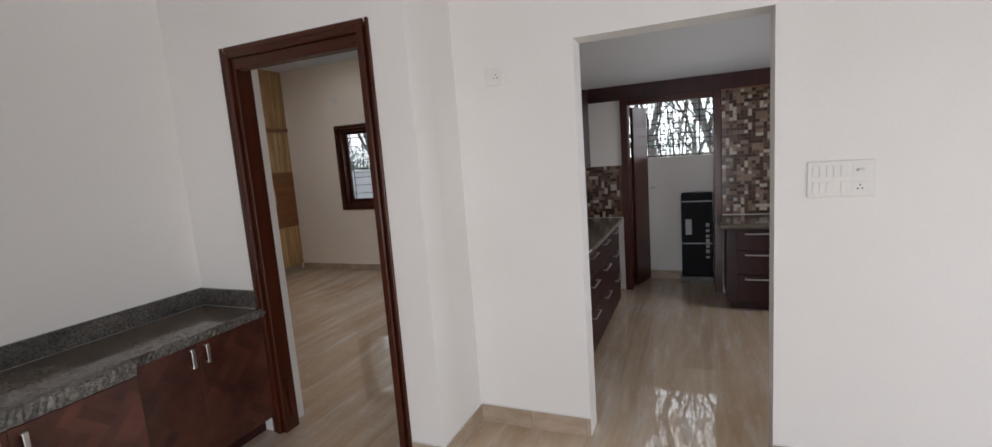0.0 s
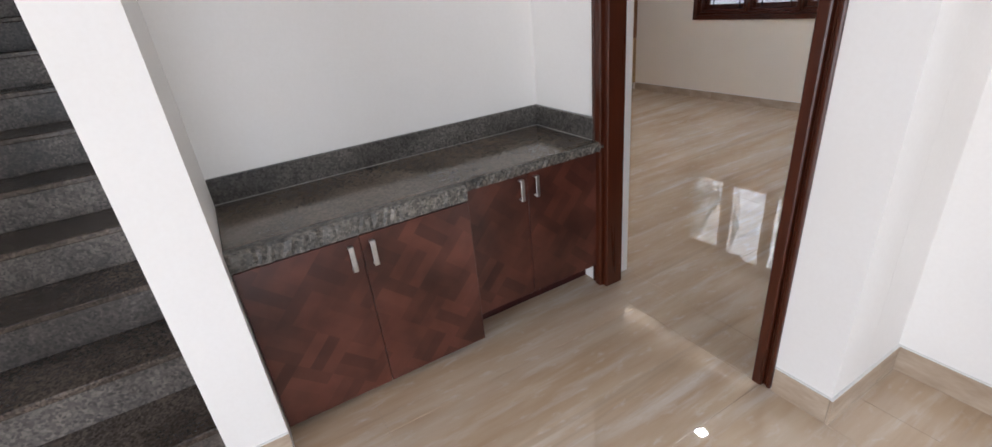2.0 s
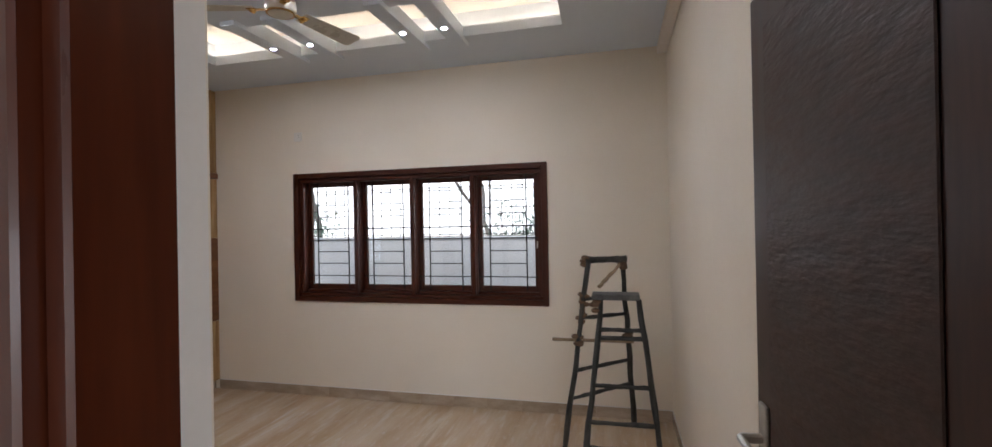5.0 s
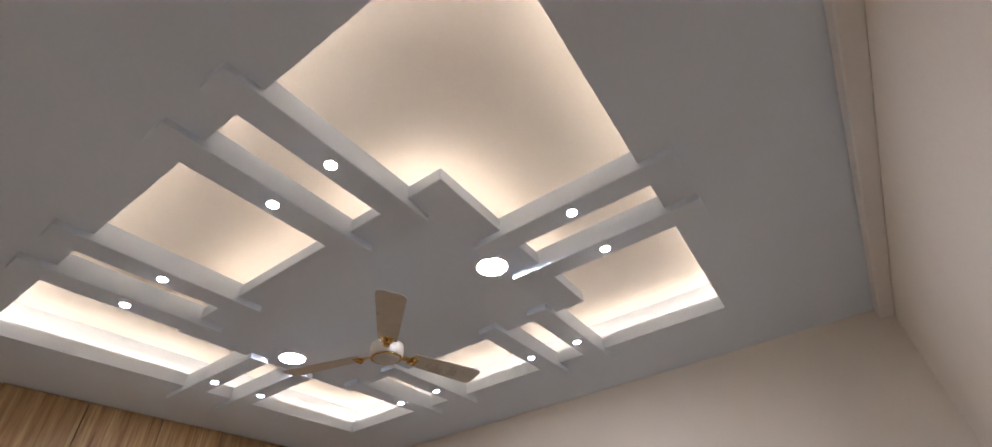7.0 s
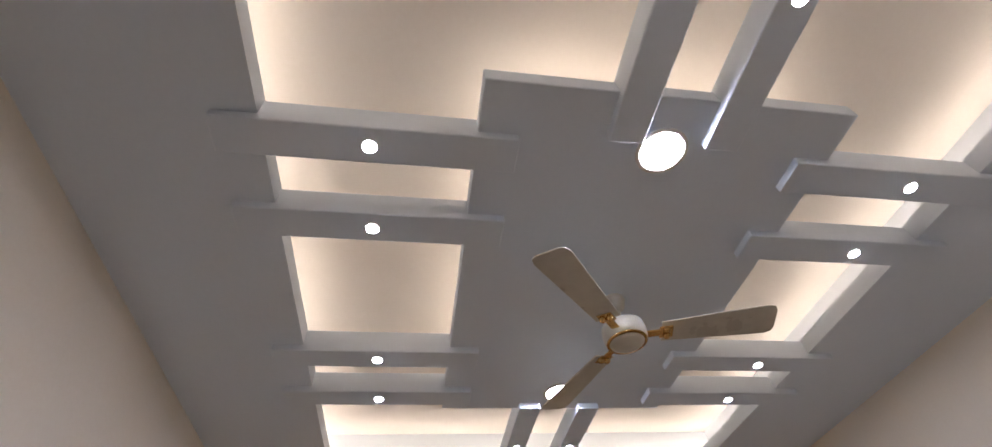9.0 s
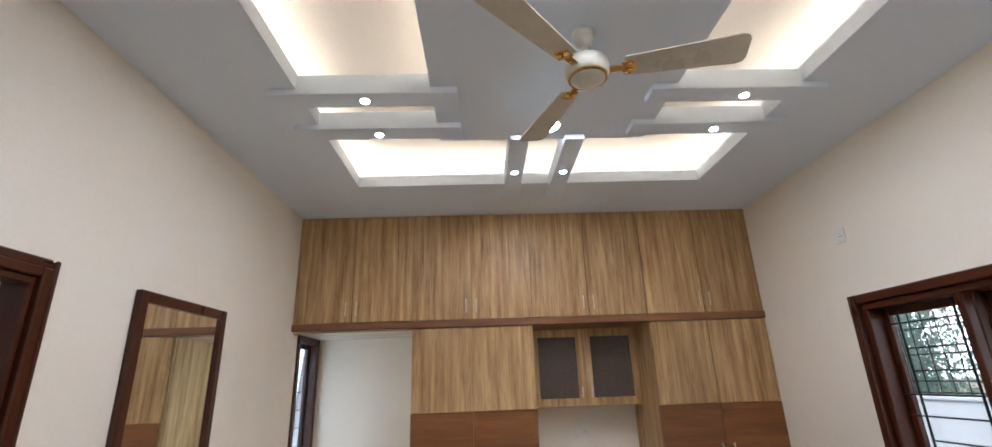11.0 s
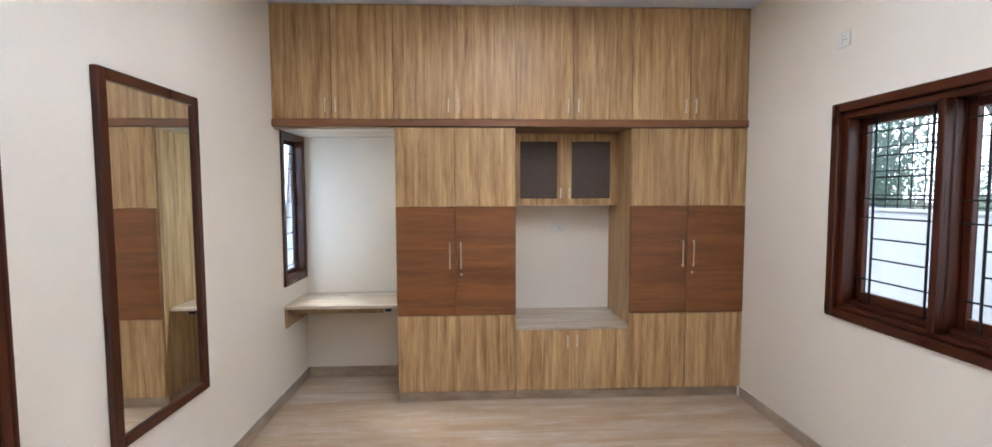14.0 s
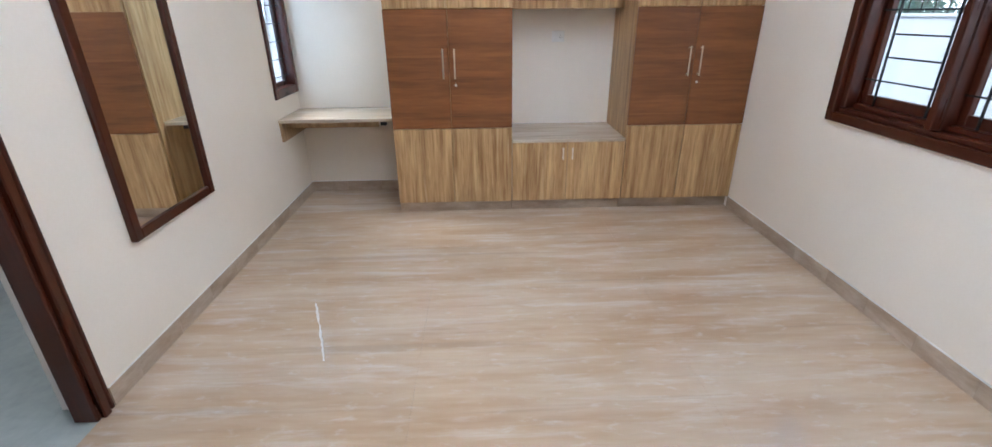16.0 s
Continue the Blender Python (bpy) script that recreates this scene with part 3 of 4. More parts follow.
# ---- doors ----


def door_frame(name, x0, x1, zt, y_face, depth, w, label, slim=0.0, stop=0.018):
    """A moulded timber frame round an opening in a wall that runs along x; y_face is its visible face, depth runs to +y."""
    d = thing(name, ((x0 + x1) / 2, y_face, 0), label, "door frame", kind="structure")
    s = 1 if depth > 0 else -1
    for xa, sx, w, sd in ((x0, 1, w - slim, 0.018), (x1, -1, w, stop)):
        mid = [(xa + sx * 0.0645, y_face + s * 0.052, 0, xa + sx * 0.085, y_face + s * (sd - 0.0005), zt - 0.06)] if sd > 0.06 else []
        part("jamb", boxes(*mid, (xa, y_face + s * 0.008, 0, xa + sx * 0.016, y_face + depth, zt), (xa + sx * 0.0165, y_face + s * 0.016, 0, xa + sx * 0.0275, y_face + depth, zt - 0.016), (xa + sx * 0.028, y_face, 0, xa + sx * 0.064, y_face + depth, zt - 0.03),
                           (xa + sx * 0.0645, y_face + s * sd, 0, xa + sx * w, y_face + depth * 0.9, zt - 0.06), bevel=0.004), M_FRAME, d)
    part("head", boxes((x0 + 0.0285, y_face + s * 0.009, zt - 0.029, x1 - 0.0285, y_face + depth, zt - 0.0005), (x0 + 0.065, y_face + s * 0.001, zt - 0.06, x1 - 0.065, y_face + depth, zt - 0.0295),
                       (x0 + 0.065, y_face + s * 0.019, zt - w, x1 - 0.065, y_face + depth * 0.62, zt - 0.0605), bevel=0.004), M_FRAMEH, d)
    return d


door_frame("door_1", 3.304, 4.236, 2.12, DY - 0.02, 0.13, 0.115, "moulded dark red-brown varnished wooden door frame", 0.024, 0.1)
door_frame("door_2", 2.01, 2.79, 2.075, 0.02, -0.12, 0.085, "dark brown wooden bathroom door frame, opening empty")

# bedroom door leaf, standing open
hinge = Vector((4.158, 0.006, 0))
LW, LT = 0.74, 0.036
leaf = thing("door_leaf", hinge, "dark brown wooden bedroom door with carved panel, standing open", "door")


def leaf_box(a0, a1, z0, z1, d0, d1, bevel=0.003):
    """A box in the leaf's own frame: a along its width from the hinge, d through it, towards the room."""
    bm = box(a0, d0, z0, a1, d1, z1, bevel=bevel)
    bmesh.ops.transform(bm, matrix=Matrix.Translation(hinge) @ Matrix.Rotation(radians(92.5), 4, 'Z'), verts=bm.verts[:])
    return bm


part("panel", leaf_box(0, LW, 0.012, 2.04, -LT / 2, LT / 2), M_LEAF, leaf)
part("carved_panel", leaf_box(0.13, LW - 0.09, 1.02, 1.95, LT / 2, LT / 2 + 0.004, 0.002), M_CARVE, leaf, "carved relief panel")
part("stile", leaf_box(0.03, 0.115, 0.02, 2.03, LT / 2, LT / 2 + 0.008), M_LEAF, leaf)
part("groove_line", leaf_box(0.13, 0.43, 0.86, 0.864, LT / 2, LT / 2 + 0.0015, 0), M_INK, leaf, "pale inlay line")
lock = part("lock_plate", leaf_box(LW - 0.075, LW - 0.03, 0.90, 1.14, LT / 2, LT / 2 + 0.008, 0.002), M_STEEL, leaf, "satin steel lock plate")
part("handle", leaf_box(LW - 0.062, LW - 0.046, 1.055, 1.075, LT / 2 + 0.008, LT / 2 + 0.055, 0.004), M_STEEL, lock)
part("lever", leaf_box(LW - 0.17, LW - 0.046, 1.055, 1.073, LT / 2 + 0.045, LT / 2 + 0.06, 0.005), M_STEEL, lock)
for z in (0.24, 0.972, 1.78):
    plate = part("hinge", leaf_box(-0.004, 0.0, z, z + 0.128, -LT / 2 + 0.001, LT / 2 - 0.001, 0.001), M_ZINC, leaf, "steel butt hinge plate")
    part("knuckle", leaf_box(-0.010, 0.002, z, z + 0.128, -LT / 2 - 0.010, -LT / 2 + 0.0005, 0.003), M_STEEL, plate)
for z0, z1 in ((1.005, 1.112), (0.25, 0.357)):
    strike = thing("strike_plate", (4.1400, -0.1105, z0), "dull steel plate screwed to the door frame", "metal plate")
    part("plate", box(4.1300, -0.114, z0, 4.1505, -0.1101, z1, bevel=0.001), M_ZINC, strike)
    for k in range(3):
        zc = z0 + 0.022 + k * (z1 - z0 - 0.044) / 2
        part("screw", rod((4.1400, -0.1135, zc), (4.1400, -0.1152, zc), 0.004, n=10), M_STEEL, strike)
stop = thing("door_stopper", (4.04, 0.84, 0), "small black door stopper with a bent stem on the floor", "door stopper")
part("stem", add_rod(rod((4.06, 0.83, 0.008), (4.035, 0.88, 0.05), 0.006), (4.085, 0.77, 0.008), (4.06, 0.83, 0.008), 0.007), M_BLACK, stop)
part("tip", lathe(((0.004, -0.008), (0.014, -0.006), (0.016, 0.004), (0.006, 0.012)), (4.03, 0.89, 0.055), 12), M_BLACK, stop, smooth=True)

# ---- windows ----


def grille(parent, x0, x1, z0, z1, y, vert, horiz, short, r=0.006):
    """Iron bars in an upright plane at y: full uprights, full rails and short rails between the two uprights."""
    for x in vert:
        part("grille_bar", rod((x, y, z0), (x, y, z1), r, n=8), M_IRON, parent)
    for z in horiz:
        part("grille_bar", rod((x0, y + 0.004, z), (x1, y + 0.004, z), r * 0.72, n=8), M_IRON, parent)
    for a, b, z in short:
        part("grille_bar", rod((a, y + 0.004, z), (b, y + 0.004, z), r * 0.72, n=8), M_IRON, parent)


wx0, wx1, wz0, wz1 = WIN
win = thing("window_1", ((wx0 + wx1) / 2, NW, wz0), "wide four-pane window in a dark brown wooden frame with iron grille", "window", kind="structure")
FD = 0.13   # depth of the frame into the wall
fr = part("window_frame", boxes((wx0 - 0.015, NW - 0.02, wz0 - 0.015, wx0 + 0.036, NW + FD, wz1 + 0.015), (wx0 + 0.0362, NW + 0.012, wz0 + 0.061, wx0 + 0.072, NW + FD, wz1 - 0.071),
                               (wx1 - 0.036, NW - 0.02, wz0 - 0.015, wx1 + 0.015, NW + FD, wz1 + 0.015), (wx1 - 0.072, NW + 0.012, wz0 + 0.061, wx1 - 0.0362, NW + FD, wz1 - 0.071),
                               bevel=0.005), M_FRAME, win)
part("window_head", boxes((wx0 + 0.0365, NW - 0.019, wz1 - 0.034, wx1 - 0.0365, NW + FD, wz1 + 0.014), (wx0 + 0.0365, NW + 0.012, wz1 - 0.07, wx1 - 0.0365, NW + FD, wz1 - 0.0342), bevel=0.005), M_FRAMEH, win)
part("window_sill", boxes((wx0 + 0.0365, NW - 0.019, wz0 - 0.014, wx1 - 0.0365, NW + FD, wz0 + 0.034), (wx0 + 0.0365, NW + 0.012, wz0 + 0.0342, wx1 - 0.0365, NW + FD, wz0 + 0.06), (wx0 + 0.073, NW + 0.06, wz0 + 0.06, wx1 - 0.073, NW + FD, wz0 + 0.085), bevel=0.004), M_FRAMEH, win)
pw = (wx1 - wx0 - 0.145) / 4
for i in range(4):
    a = wx0 + 0.0725 + i * pw
    b = a + pw
    if i:
        part("mullion", boxes((a - 0.018, NW - 0.015, wz0 + 0.0605, a + 0.018, NW + 0.03, wz1 - 0.0705), (a - 0.021, NW + 0.0301, wz0 + 0.0605, a + 0.021, NW + FD, wz1 - 0.0705), bevel=0.005), M_FRAME, win)
    s0, s1, t0, t1 = a + (0.022 if i else 0.002), b - (0.022 if i < 3 else 0.002), wz0 + 0.086, wz1 - 0.071
    sash = part("sash", boxes((s0, NW + 0.09, t0, s0 + 0.035, NW + 0.123, t1), (s1 - 0.035, NW + 0.09, t0, s1, NW + 0.123, t1),
                              (s0 + 0.0355, NW + 0.091, t1 - 0.04, s1 - 0.0355, NW + 0.122, t1), (s0 + 0.0355, NW + 0.091, t0, s1 - 0.0355, NW + 0.122, t0 + 0.05), bevel=0.003), M_FRAME, win)
    pane = part("pane", boxes((s0 + 0.03, NW + 0.105, t0 + 0.04, s1 - 0.03, NW + 0.109, t1 - 0.03)), M_GLASS, win)
    pane.visible_shadow = False
    part("latch", boxes((s1 - 0.02, NW + 0.082, 1.34, s1 - 0.008, NW + 0.0905, 1.40), bevel=0.002), M_STEEL, win, "small steel latch")
    ga, gb_ = s0 + 0.104, s1 - 0.104
    hz = t1 - t0
    grille(win, s0, s1, t0, t1, NW + 0.081, (ga, gb_), [t0 + hz * f for f in (0.128, 0.462, 0.563, 0.915)], [(ga, gb_, t0 + hz * f) for f in (0.243, 0.352, 0.676, 0.787)])

nwin = thing("window_2", (-0.35, 0, 0.82), "narrow dark wooden window with iron grille above the desk", "window", kind="structure")
nx0, nx1, nz0, nz1 = -0.565, -0.10, 0.865, 2.05
part("window_frame", boxes((nx0, -0.085, nz0, nx0 + 0.05, 0.020, nz1), (nx1 - 0.042, -0.085, nz0, nx1, 0.020, nz1), bevel=0.005), M_FRAME, nwin)
part("window_head", boxes((nx0 + 0.0505, -0.085, nz1 - 0.065, nx1 - 0.0425, 0.019, nz1 - 0.001), bevel=0.004), M_FRAMEH, nwin)
part("window_sill", boxes((nx0 + 0.0505, -0.085, nz0 + 0.001, nx1 - 0.0425, 0.019, nz0 + 0.065), bevel=0.004), M_FRAMEH, nwin)
part("sash", boxes((nx0 + 0.051, -0.068, nz0 + 0.066, nx0 + 0.082, -0.042, nz1 - 0.066), (nx1 - 0.066, -0.068, nz0 + 0.066, nx1 - 0.0425, -0.042, nz1 - 0.066),
                   (nx0 + 0.0825, -0.067, nz1 - 0.10, nx1 - 0.0665, -0.043, nz1 - 0.066), (nx0 + 0.0825, -0.067, nz0 + 0.066, nx1 - 0.0665, -0.043, nz0 + 0.10), bevel=0.004), M_LEAF, nwin, "dark window sash")
pane = part("pane", boxes((nx0 + 0.075, -0.058, nz0 + 0.09, nx1 - 0.060, -0.054, nz1 - 0.09)), M_GLASS, nwin)
pane.visible_shadow = False
grille(nwin, nx0 + 0.05, nx1 - 0.05, nz0 + 0.065, nz1 - 0.065, -0.03, (nx0 + 0.15, nx1 - 0.15), [nz0 + 0.14 + 0.125 * k for k in range(9)], (), 0.004)

# ---- wardrobe wall ----
YS = [0.0, 0.42, 0.858, 1.289, 1.732, 2.149, 2.582, 3.012, NW]
ZL, ZS0, ZS1, ZD1, ZD0 = CH, 2.042, 2.095, 1.467, 0.663


def pull(parent, y, z0, z1, x=0.018):
    """A slim bow handle on a front that faces +x."""
    bm = rod((x + 0.028, y, z0), (x + 0.028, y, z1), 0.0055, n=8)
    for z in (z0 + 0.012, z1 - 0.012):
        add_rod(bm, (x - 0.001, y, z), (x + 0.028, y, z), 0.004, n=8)
    return part("handle", bm, M_PULL, parent, "slim satin metal bow handle")


def front(parent, y0, y1, z0, z1, material, x=0.0):
    g = 0.0014 if material == M_WALNUT else 0.003
    return part("door", box(x, y0 + g, z0 + g, x + 0.018, y1 - g, z1 - g, bevel=0.0012), material, parent)


for i in range(4):
    y0, ym, y1 = YS[2 * i], YS[2 * i + 1], YS[2 * i + 2]
    loft = thing("loft_cabinet", (-0.3, (y0 + y1) / 2, ZS1), "light oak laminate loft cabinet with two closed doors", "cabinet", "loft cabinets above the wardrobe")
    part("body", box(WW + 0.002, y0 + 0.001, ZS1, -0.024, y1 - 0.001, ZL - 0.001), M_OAKIN, loft)
    for a, b, hy in ((y0, ym, ym - 0.04), (ym, y1, ym + 0.035)):
        d = front(loft, a, b, ZS1, ZL - 0.002, M_OAK)
        pull(d, hy, ZS1 + 0.045, ZS1 + 0.145)
solid("wardrobe_shelf", box(WW + 0.002, 0.002, ZS0, 0.035, NW - 0.002, ZS1 - 0.001, bevel=0.003), M_SHELF, "brown wooden ledge running under the loft cabinets", "shelf")
solid("soffit_panel", box(WW + 0.002, 0.002, ZS0 - 0.012, 0.0, YS[2] - 0.002, ZS0 - 0.0005), M_OAKTOP, "pale laminate soffit over the desk niche", "panel")


def wardrobe(y0, ym, y1):
    w = thing("wardrobe", (-0.3, (y0 + y1) / 2, 0), "tall oak laminate wardrobe with walnut middle doors, closed", "wardrobe", "wardrobes of the built-in wall")
    part("body", box(WW + 0.002, y0 + 0.001, 0.086, -0.016, y1 - 0.001, ZS0 - 0.001), M_OAK, w)
    part("plinth", box(WW + 0.002, y0 + 0.001, 0, -0.03, y1 - 0.001, 0.0855), M_SKIRT, w, "stone-look plinth")
    for a, b, s in ((y0, ym, -1), (ym, y1, 1)):
        front(w, a, b, ZD1, ZS0 - 0.001, M_OAK)
        d = front(w, a, b, ZD0, ZD1, M_WALNUT)
        pull(d, ym + s * 0.04, 1.015, 1.215)
        front(w, a, b, 0.086, ZD0, M_OAK)
    part("lock", rod((0.017, ym + 0.042, 0.97), (0.024, ym + 0.042, 0.97), 0.009, n=14), M_STEEL, w, "small round lock")
    return w


wardrobe(YS[2], YS[3], YS[4])
wardrobe(YS[6], YS[7], YS[8])

# middle bay: base unit, open niche, glazed wall cabinet
y0, ym, y1 = YS[4], YS[5], YS[6]
unit = thing("base_cabinet", (-0.3, ym, 0), "low oak laminate cabinet with two doors under the open niche", "cabinet")
part("body", box(WW + 0.002, y0 + 0.001, 0.086, -0.001, y1 - 0.001, 0.547), M_OAKIN, unit)
part("plinth", box(WW + 0.002, y0 + 0.001, 0, -0.03, y1 - 0.001, 0.0855), M_SKIRT, unit, "stone-look plinth")
part("top", box(WW + 0.002, y0 + 0.001, 0.548, 0.02, y1 - 0.001, 0.57, bevel=0.002), M_OAKTOP, unit)
for a, b, hy in ((y0, ym, ym - 0.035), (ym, y1, ym + 0.035)):
    d = front(unit, a, b, 0.086, 0.547, M_OAK)
    pull(d, hy, 0.42, 0.51)
glass = thing("glazed_cabinet", (-0.45, ym, ZD1), "oak wall cabinet with two smoked glass doors", "cabinet")
GX = -0.328
part("body", box(WW + 0.002, y0 + 0.002, ZD1 - 0.005, GX, y1 - 0.002, ZS0 - 0.002), M_OAKIN, glass)
for a, b, hy in ((y0 + 0.006, ym - 0.001, ym - 0.035), (ym + 0.001, y1 - 0.006, ym + 0.035)):
    zt, zb, w = ZS0 - 0.012, ZD1 - 0.005, 0.057
    d = part("door", boxes((GX, a, zb, GX + 0.018, a + w, zt), (GX, b - w, zb, GX + 0.018, b, zt), (GX + 0.0005, a + w + 0.0002, zt - w, GX + 0.0175, b - w - 0.0002, zt), (GX + 0.0005, a + w + 0.0002, zb, GX + 0.0175, b - w - 0.0002, zb + w), bevel=0.0015), M_OAK, glass)
    part("glass_panel", box(GX + 0.004, a + w - 0.004, zb + w - 0.004, GX + 0.009, b - w + 0.004, zt - w + 0.004), M_SMOKE, d, "dark smoked glass")
    pull(d, hy, zb + 0.06, zb + 0.14, GX + 0.018)


def socket_plate(base, axis, w, h, modules, label, name="wall_socket"):
    """A modular plate on a wall. axis: '+x', '-y' or so, the way the plate faces; modules: rows of (offset, width, kind)."""
    s = thing(name, base, label, "switchboard" if w > 0.12 else "socket")
    if axis == '+x':
        f = lambda a0, a1, z0, z1, d0, d1: (base[0] + d0, base[1] + a0, base[2] + z0, base[0] + d1, base[1] + a1, base[2] + z1)
    else:
        f = lambda a0, a1, z0, z1, d0, d1: (base[0] + a0, base[1] - d1, base[2] + z0, base[0] + a1, base[1] - d0, base[2] + z1)
    part("plate", box(*f(-w / 2, w / 2, -h / 2, h / 2, 0.0, 0.009), bevel=0.003), M_PLASTIC, s)
    for o, oz, mw, mh, kind in modules:
        k = part("rocker" if kind == "switch" else "socket_face", box(*f(o - mw / 2, o + mw / 2, oz - mh / 2, oz + mh / 2, 0.0085, 0.0125 if kind == "switch" else 0.0105), bevel=0.001), M_PLASTIC, s)
        if kind == "socket":
            for dx, dz in ((0, 0.008), (-0.008, -0.006), (0.008, -0.006)):
                part("hole", box(*f(o + dx - 0.0026, o + dx + 0.0026, oz + dz - 0.0026, oz + dz + 0.0026, 0.010, 0.0112)), M_SLOT, k)
        if kind == "knob":
            part("knob", box(*f(o - 0.012, o + 0.012, oz - 0.006, oz + 0.006, 0.0105, 0.024), bevel=0.003), M_PLASTIC, k)
    return s


socket_plate((WW, 2.135, 1.262), '+x', 0.10, 0.085, ((-0.02, 0, 0.03, 0.05, "switch"), (0.02, 0, 0.04, 0.05, "socket")), "white socket plate in the open niche")
socket_plate((0.938, NW, 2.395), '-y', 0.085, 0.085, ((-0.016, 0, 0.02, 0.05, "switch"), (0.014, 0, 0.04, 0.05, "socket")), "white socket plate high on the cream wall")
socket_plate((4.637, KY, 1.86), '-y', 0.085, 0.085, ((-0.016, 0, 0.02, 0.05, "switch"), (0.014, 0, 0.04, 0.05, "socket")), "white socket plate high on the hall wall")
mods = [(-0.085 + 0.024 * i, 0.032, 0.02, 0.046, "switch") for i in range(5)] + [(0.065, 0.032, 0.05, 0.046, "knob")]
mods += [(-0.085 + 0.024 * i, -0.034, 0.02, 0.046, "switch") for i in (0, 1, 2, 4)] + [(0.065, -0.034, 0.05, 0.046, "socket")]
socket_plate((6.089, KY, 1.283), '-y', 0.225, 0.145, mods, "white two-row switchboard with regulator and socket", "switchboard")

desk = thing("desk", (-0.3, 0.43, 0.556), "wall-hung oak laminate desk with a shallow drawer rail", "desk")
part("top", box(WW + 0.002, 0.003, 0.70, -0.08, 0.856, 0.727, bevel=0.002), M_OAKTOP, desk)
part("side", box(WW + 0.002, 0.003, 0.556, -0.09, 0.021, 0.6995, bevel=0.002), M_OAKIN, desk)
part("drawer_rail", box(-0.20, 0.0215, 0.643, -0.18, 0.72, 0.6995, bevel=0.001), M_OAKIN, desk)
part("bracket", box(-0.20, 0.735, 0.655, -0.17, 0.78, 0.6995, bevel=0.002), M_SLOT, desk, "dark fixing bracket")

mirror = thing("wall_mirror", (1.315, 0.0, 0.55), "tall mirror in a dark red-brown wooden frame on the wall", "mirror")
mx0, mx1, mz0, mz1 = 0.985, 1.643, 0.55, 2.054
part("frame", boxes((mx0, 0.0, mz0, mx0 + 0.045, 0.032, mz1), (mx1 - 0.045, 0.0, mz0, mx1, 0.032, mz1), (mx0 + 0.0452, 0.0, mz1 - 0.045, mx1 - 0.0452, 0.031, mz1), (mx0 + 0.0452, 0.0, mz0, mx1 - 0.0452, 0.031, mz0 + 0.045), bevel=0.004), M_FRAME, mirror)
part("glass", box(mx0 + 0.043, 0.012, mz0 + 0.043, mx1 - 0.043, 0.017, mz1 - 0.043), M_MIRROR, mirror, "clear mirror glass")

# ---- step ladder of poles ----
ladder = thing("step_ladder", (3.73, 2.65, 0), "old dark pole step ladder, paint-spattered and tied with rope", "ladder")


def pole(a, b, r0=0.0185, r1=0.016):
    """A slightly crooked round pole from a to b, with knuckles, as one tube."""
    bm = bmesh.new()
    a, b = Vector(a), Vector(b)
    n, m = 9, 10
    rot = (b - a).to_track_quat('Z', 'Y').to_matrix()
    rings = []
    for i in range(n + 1):
        c = a.lerp(b, i / n)
        if 0 < i < n:
            c += Vector((random.uniform(-.006, .006), random.uniform(-.006, .006), 0))
        r = (r0 + (r1 - r0) * i / n) * random.uniform(0.85, 1.18)
        rings.append([bm.verts.new(c + rot @ Vector((r * math.cos(2 * math.pi * k / m), r * math.sin(2 * math.pi * k / m), 0))) for k in range(m)])
    for p, q in zip(rings, rings[1:]):
        for k in range(m):
            bm.faces.new((p[k], p[(k + 1) % m], q[(k + 1) % m], q[k]))
    bm.faces.new(rings[0][::-1])
    bm.faces.new(rings[-1])
    return bm


F0, F1, F2, F3 = (3.58, 2.36, 0), (4.045, 2.36, 0), (3.70, 2.60, 1.07), (3.925, 2.60, 1.07)
B0, B1, B2, B3 = (3.43, 2.85, 0), (3.905, 3.38, 0), (3.615, 2.82, 1.29), (3.835, 2.90, 1.29)
for a, b in ((F0, F2), (F1, F3), (B0, B2), (B1, B3)):
    part("leg", pole(a, b), M_BAMBOO, ladder, smooth=True)
for k in (0.21, 0.34, 0.53, 0.785, 0.83):
    a, b = Vector(F0).lerp(Vector(F2), k), Vector(F1).lerp(Vector(F3), k)
    part("rung", pole(a, b, 0.013, 0.013), M_BAMBOO, ladder)
for k in (0.27, 0.42, 0.70, 0.80):
    a, b = Vector(B0).lerp(Vector(B2), k), Vector(B1).lerp(Vector(B3), k)
    part("rung", pole(a, b, 0.013, 0.013), M_BAMBOO, ladder)
part("top_step", box(3.645, 2.54, 1.07, 3.93, 2.68, 1.105, bevel=0.006), M_PLANK, ladder, "worn grey top step")
part("top_bar", pole((3.59, 2.82, 1.295), (3.86, 2.91, 1.295), 0.022, 0.022), M_BAMBOO, ladder)
part("cross_stick", rod((3.37, 2.78, 0.765), (3.90, 2.98, 0.72), 0.011), M_STICK, ladder, "pale tied stick")
for a in ((3.535, 2.84, 0.755), (3.86, 3.08, 0.73), (3.58, 2.83, 1.03), (3.60, 2.82, 1.29), (3.84, 2.90, 1.27), (3.66, 2.55, 1.03), (3.56, 2.84, 0.90)):
    bm = bmesh.new()
    for k in range(5):
        bmesh.ops.create_uvsphere(bm, u_segments=10, v_segments=6, radius=0.026, matrix=Matrix.Translation((a[0] + random.uniform(-.02, .02), a[1] + random.uniform(-.015, .015), a[2] + random.uniform(-.035, .035))) @ Matrix.Diagonal((1, 1, 0.6, 1)))
    part("rope_knot", bm, M_ROPE, ladder, "brown rope lashing", smooth=True)
part("strap", boxes((3.55, 2.82, 0.93, 3.585, 2.84, 1.05), bevel=0.004), M_ROPE, ladder)
part("brace", pole((3.68, 2.78, 1.12), (3.82, 2.90, 1.26), 0.012, 0.012), M_STICK, ladder)

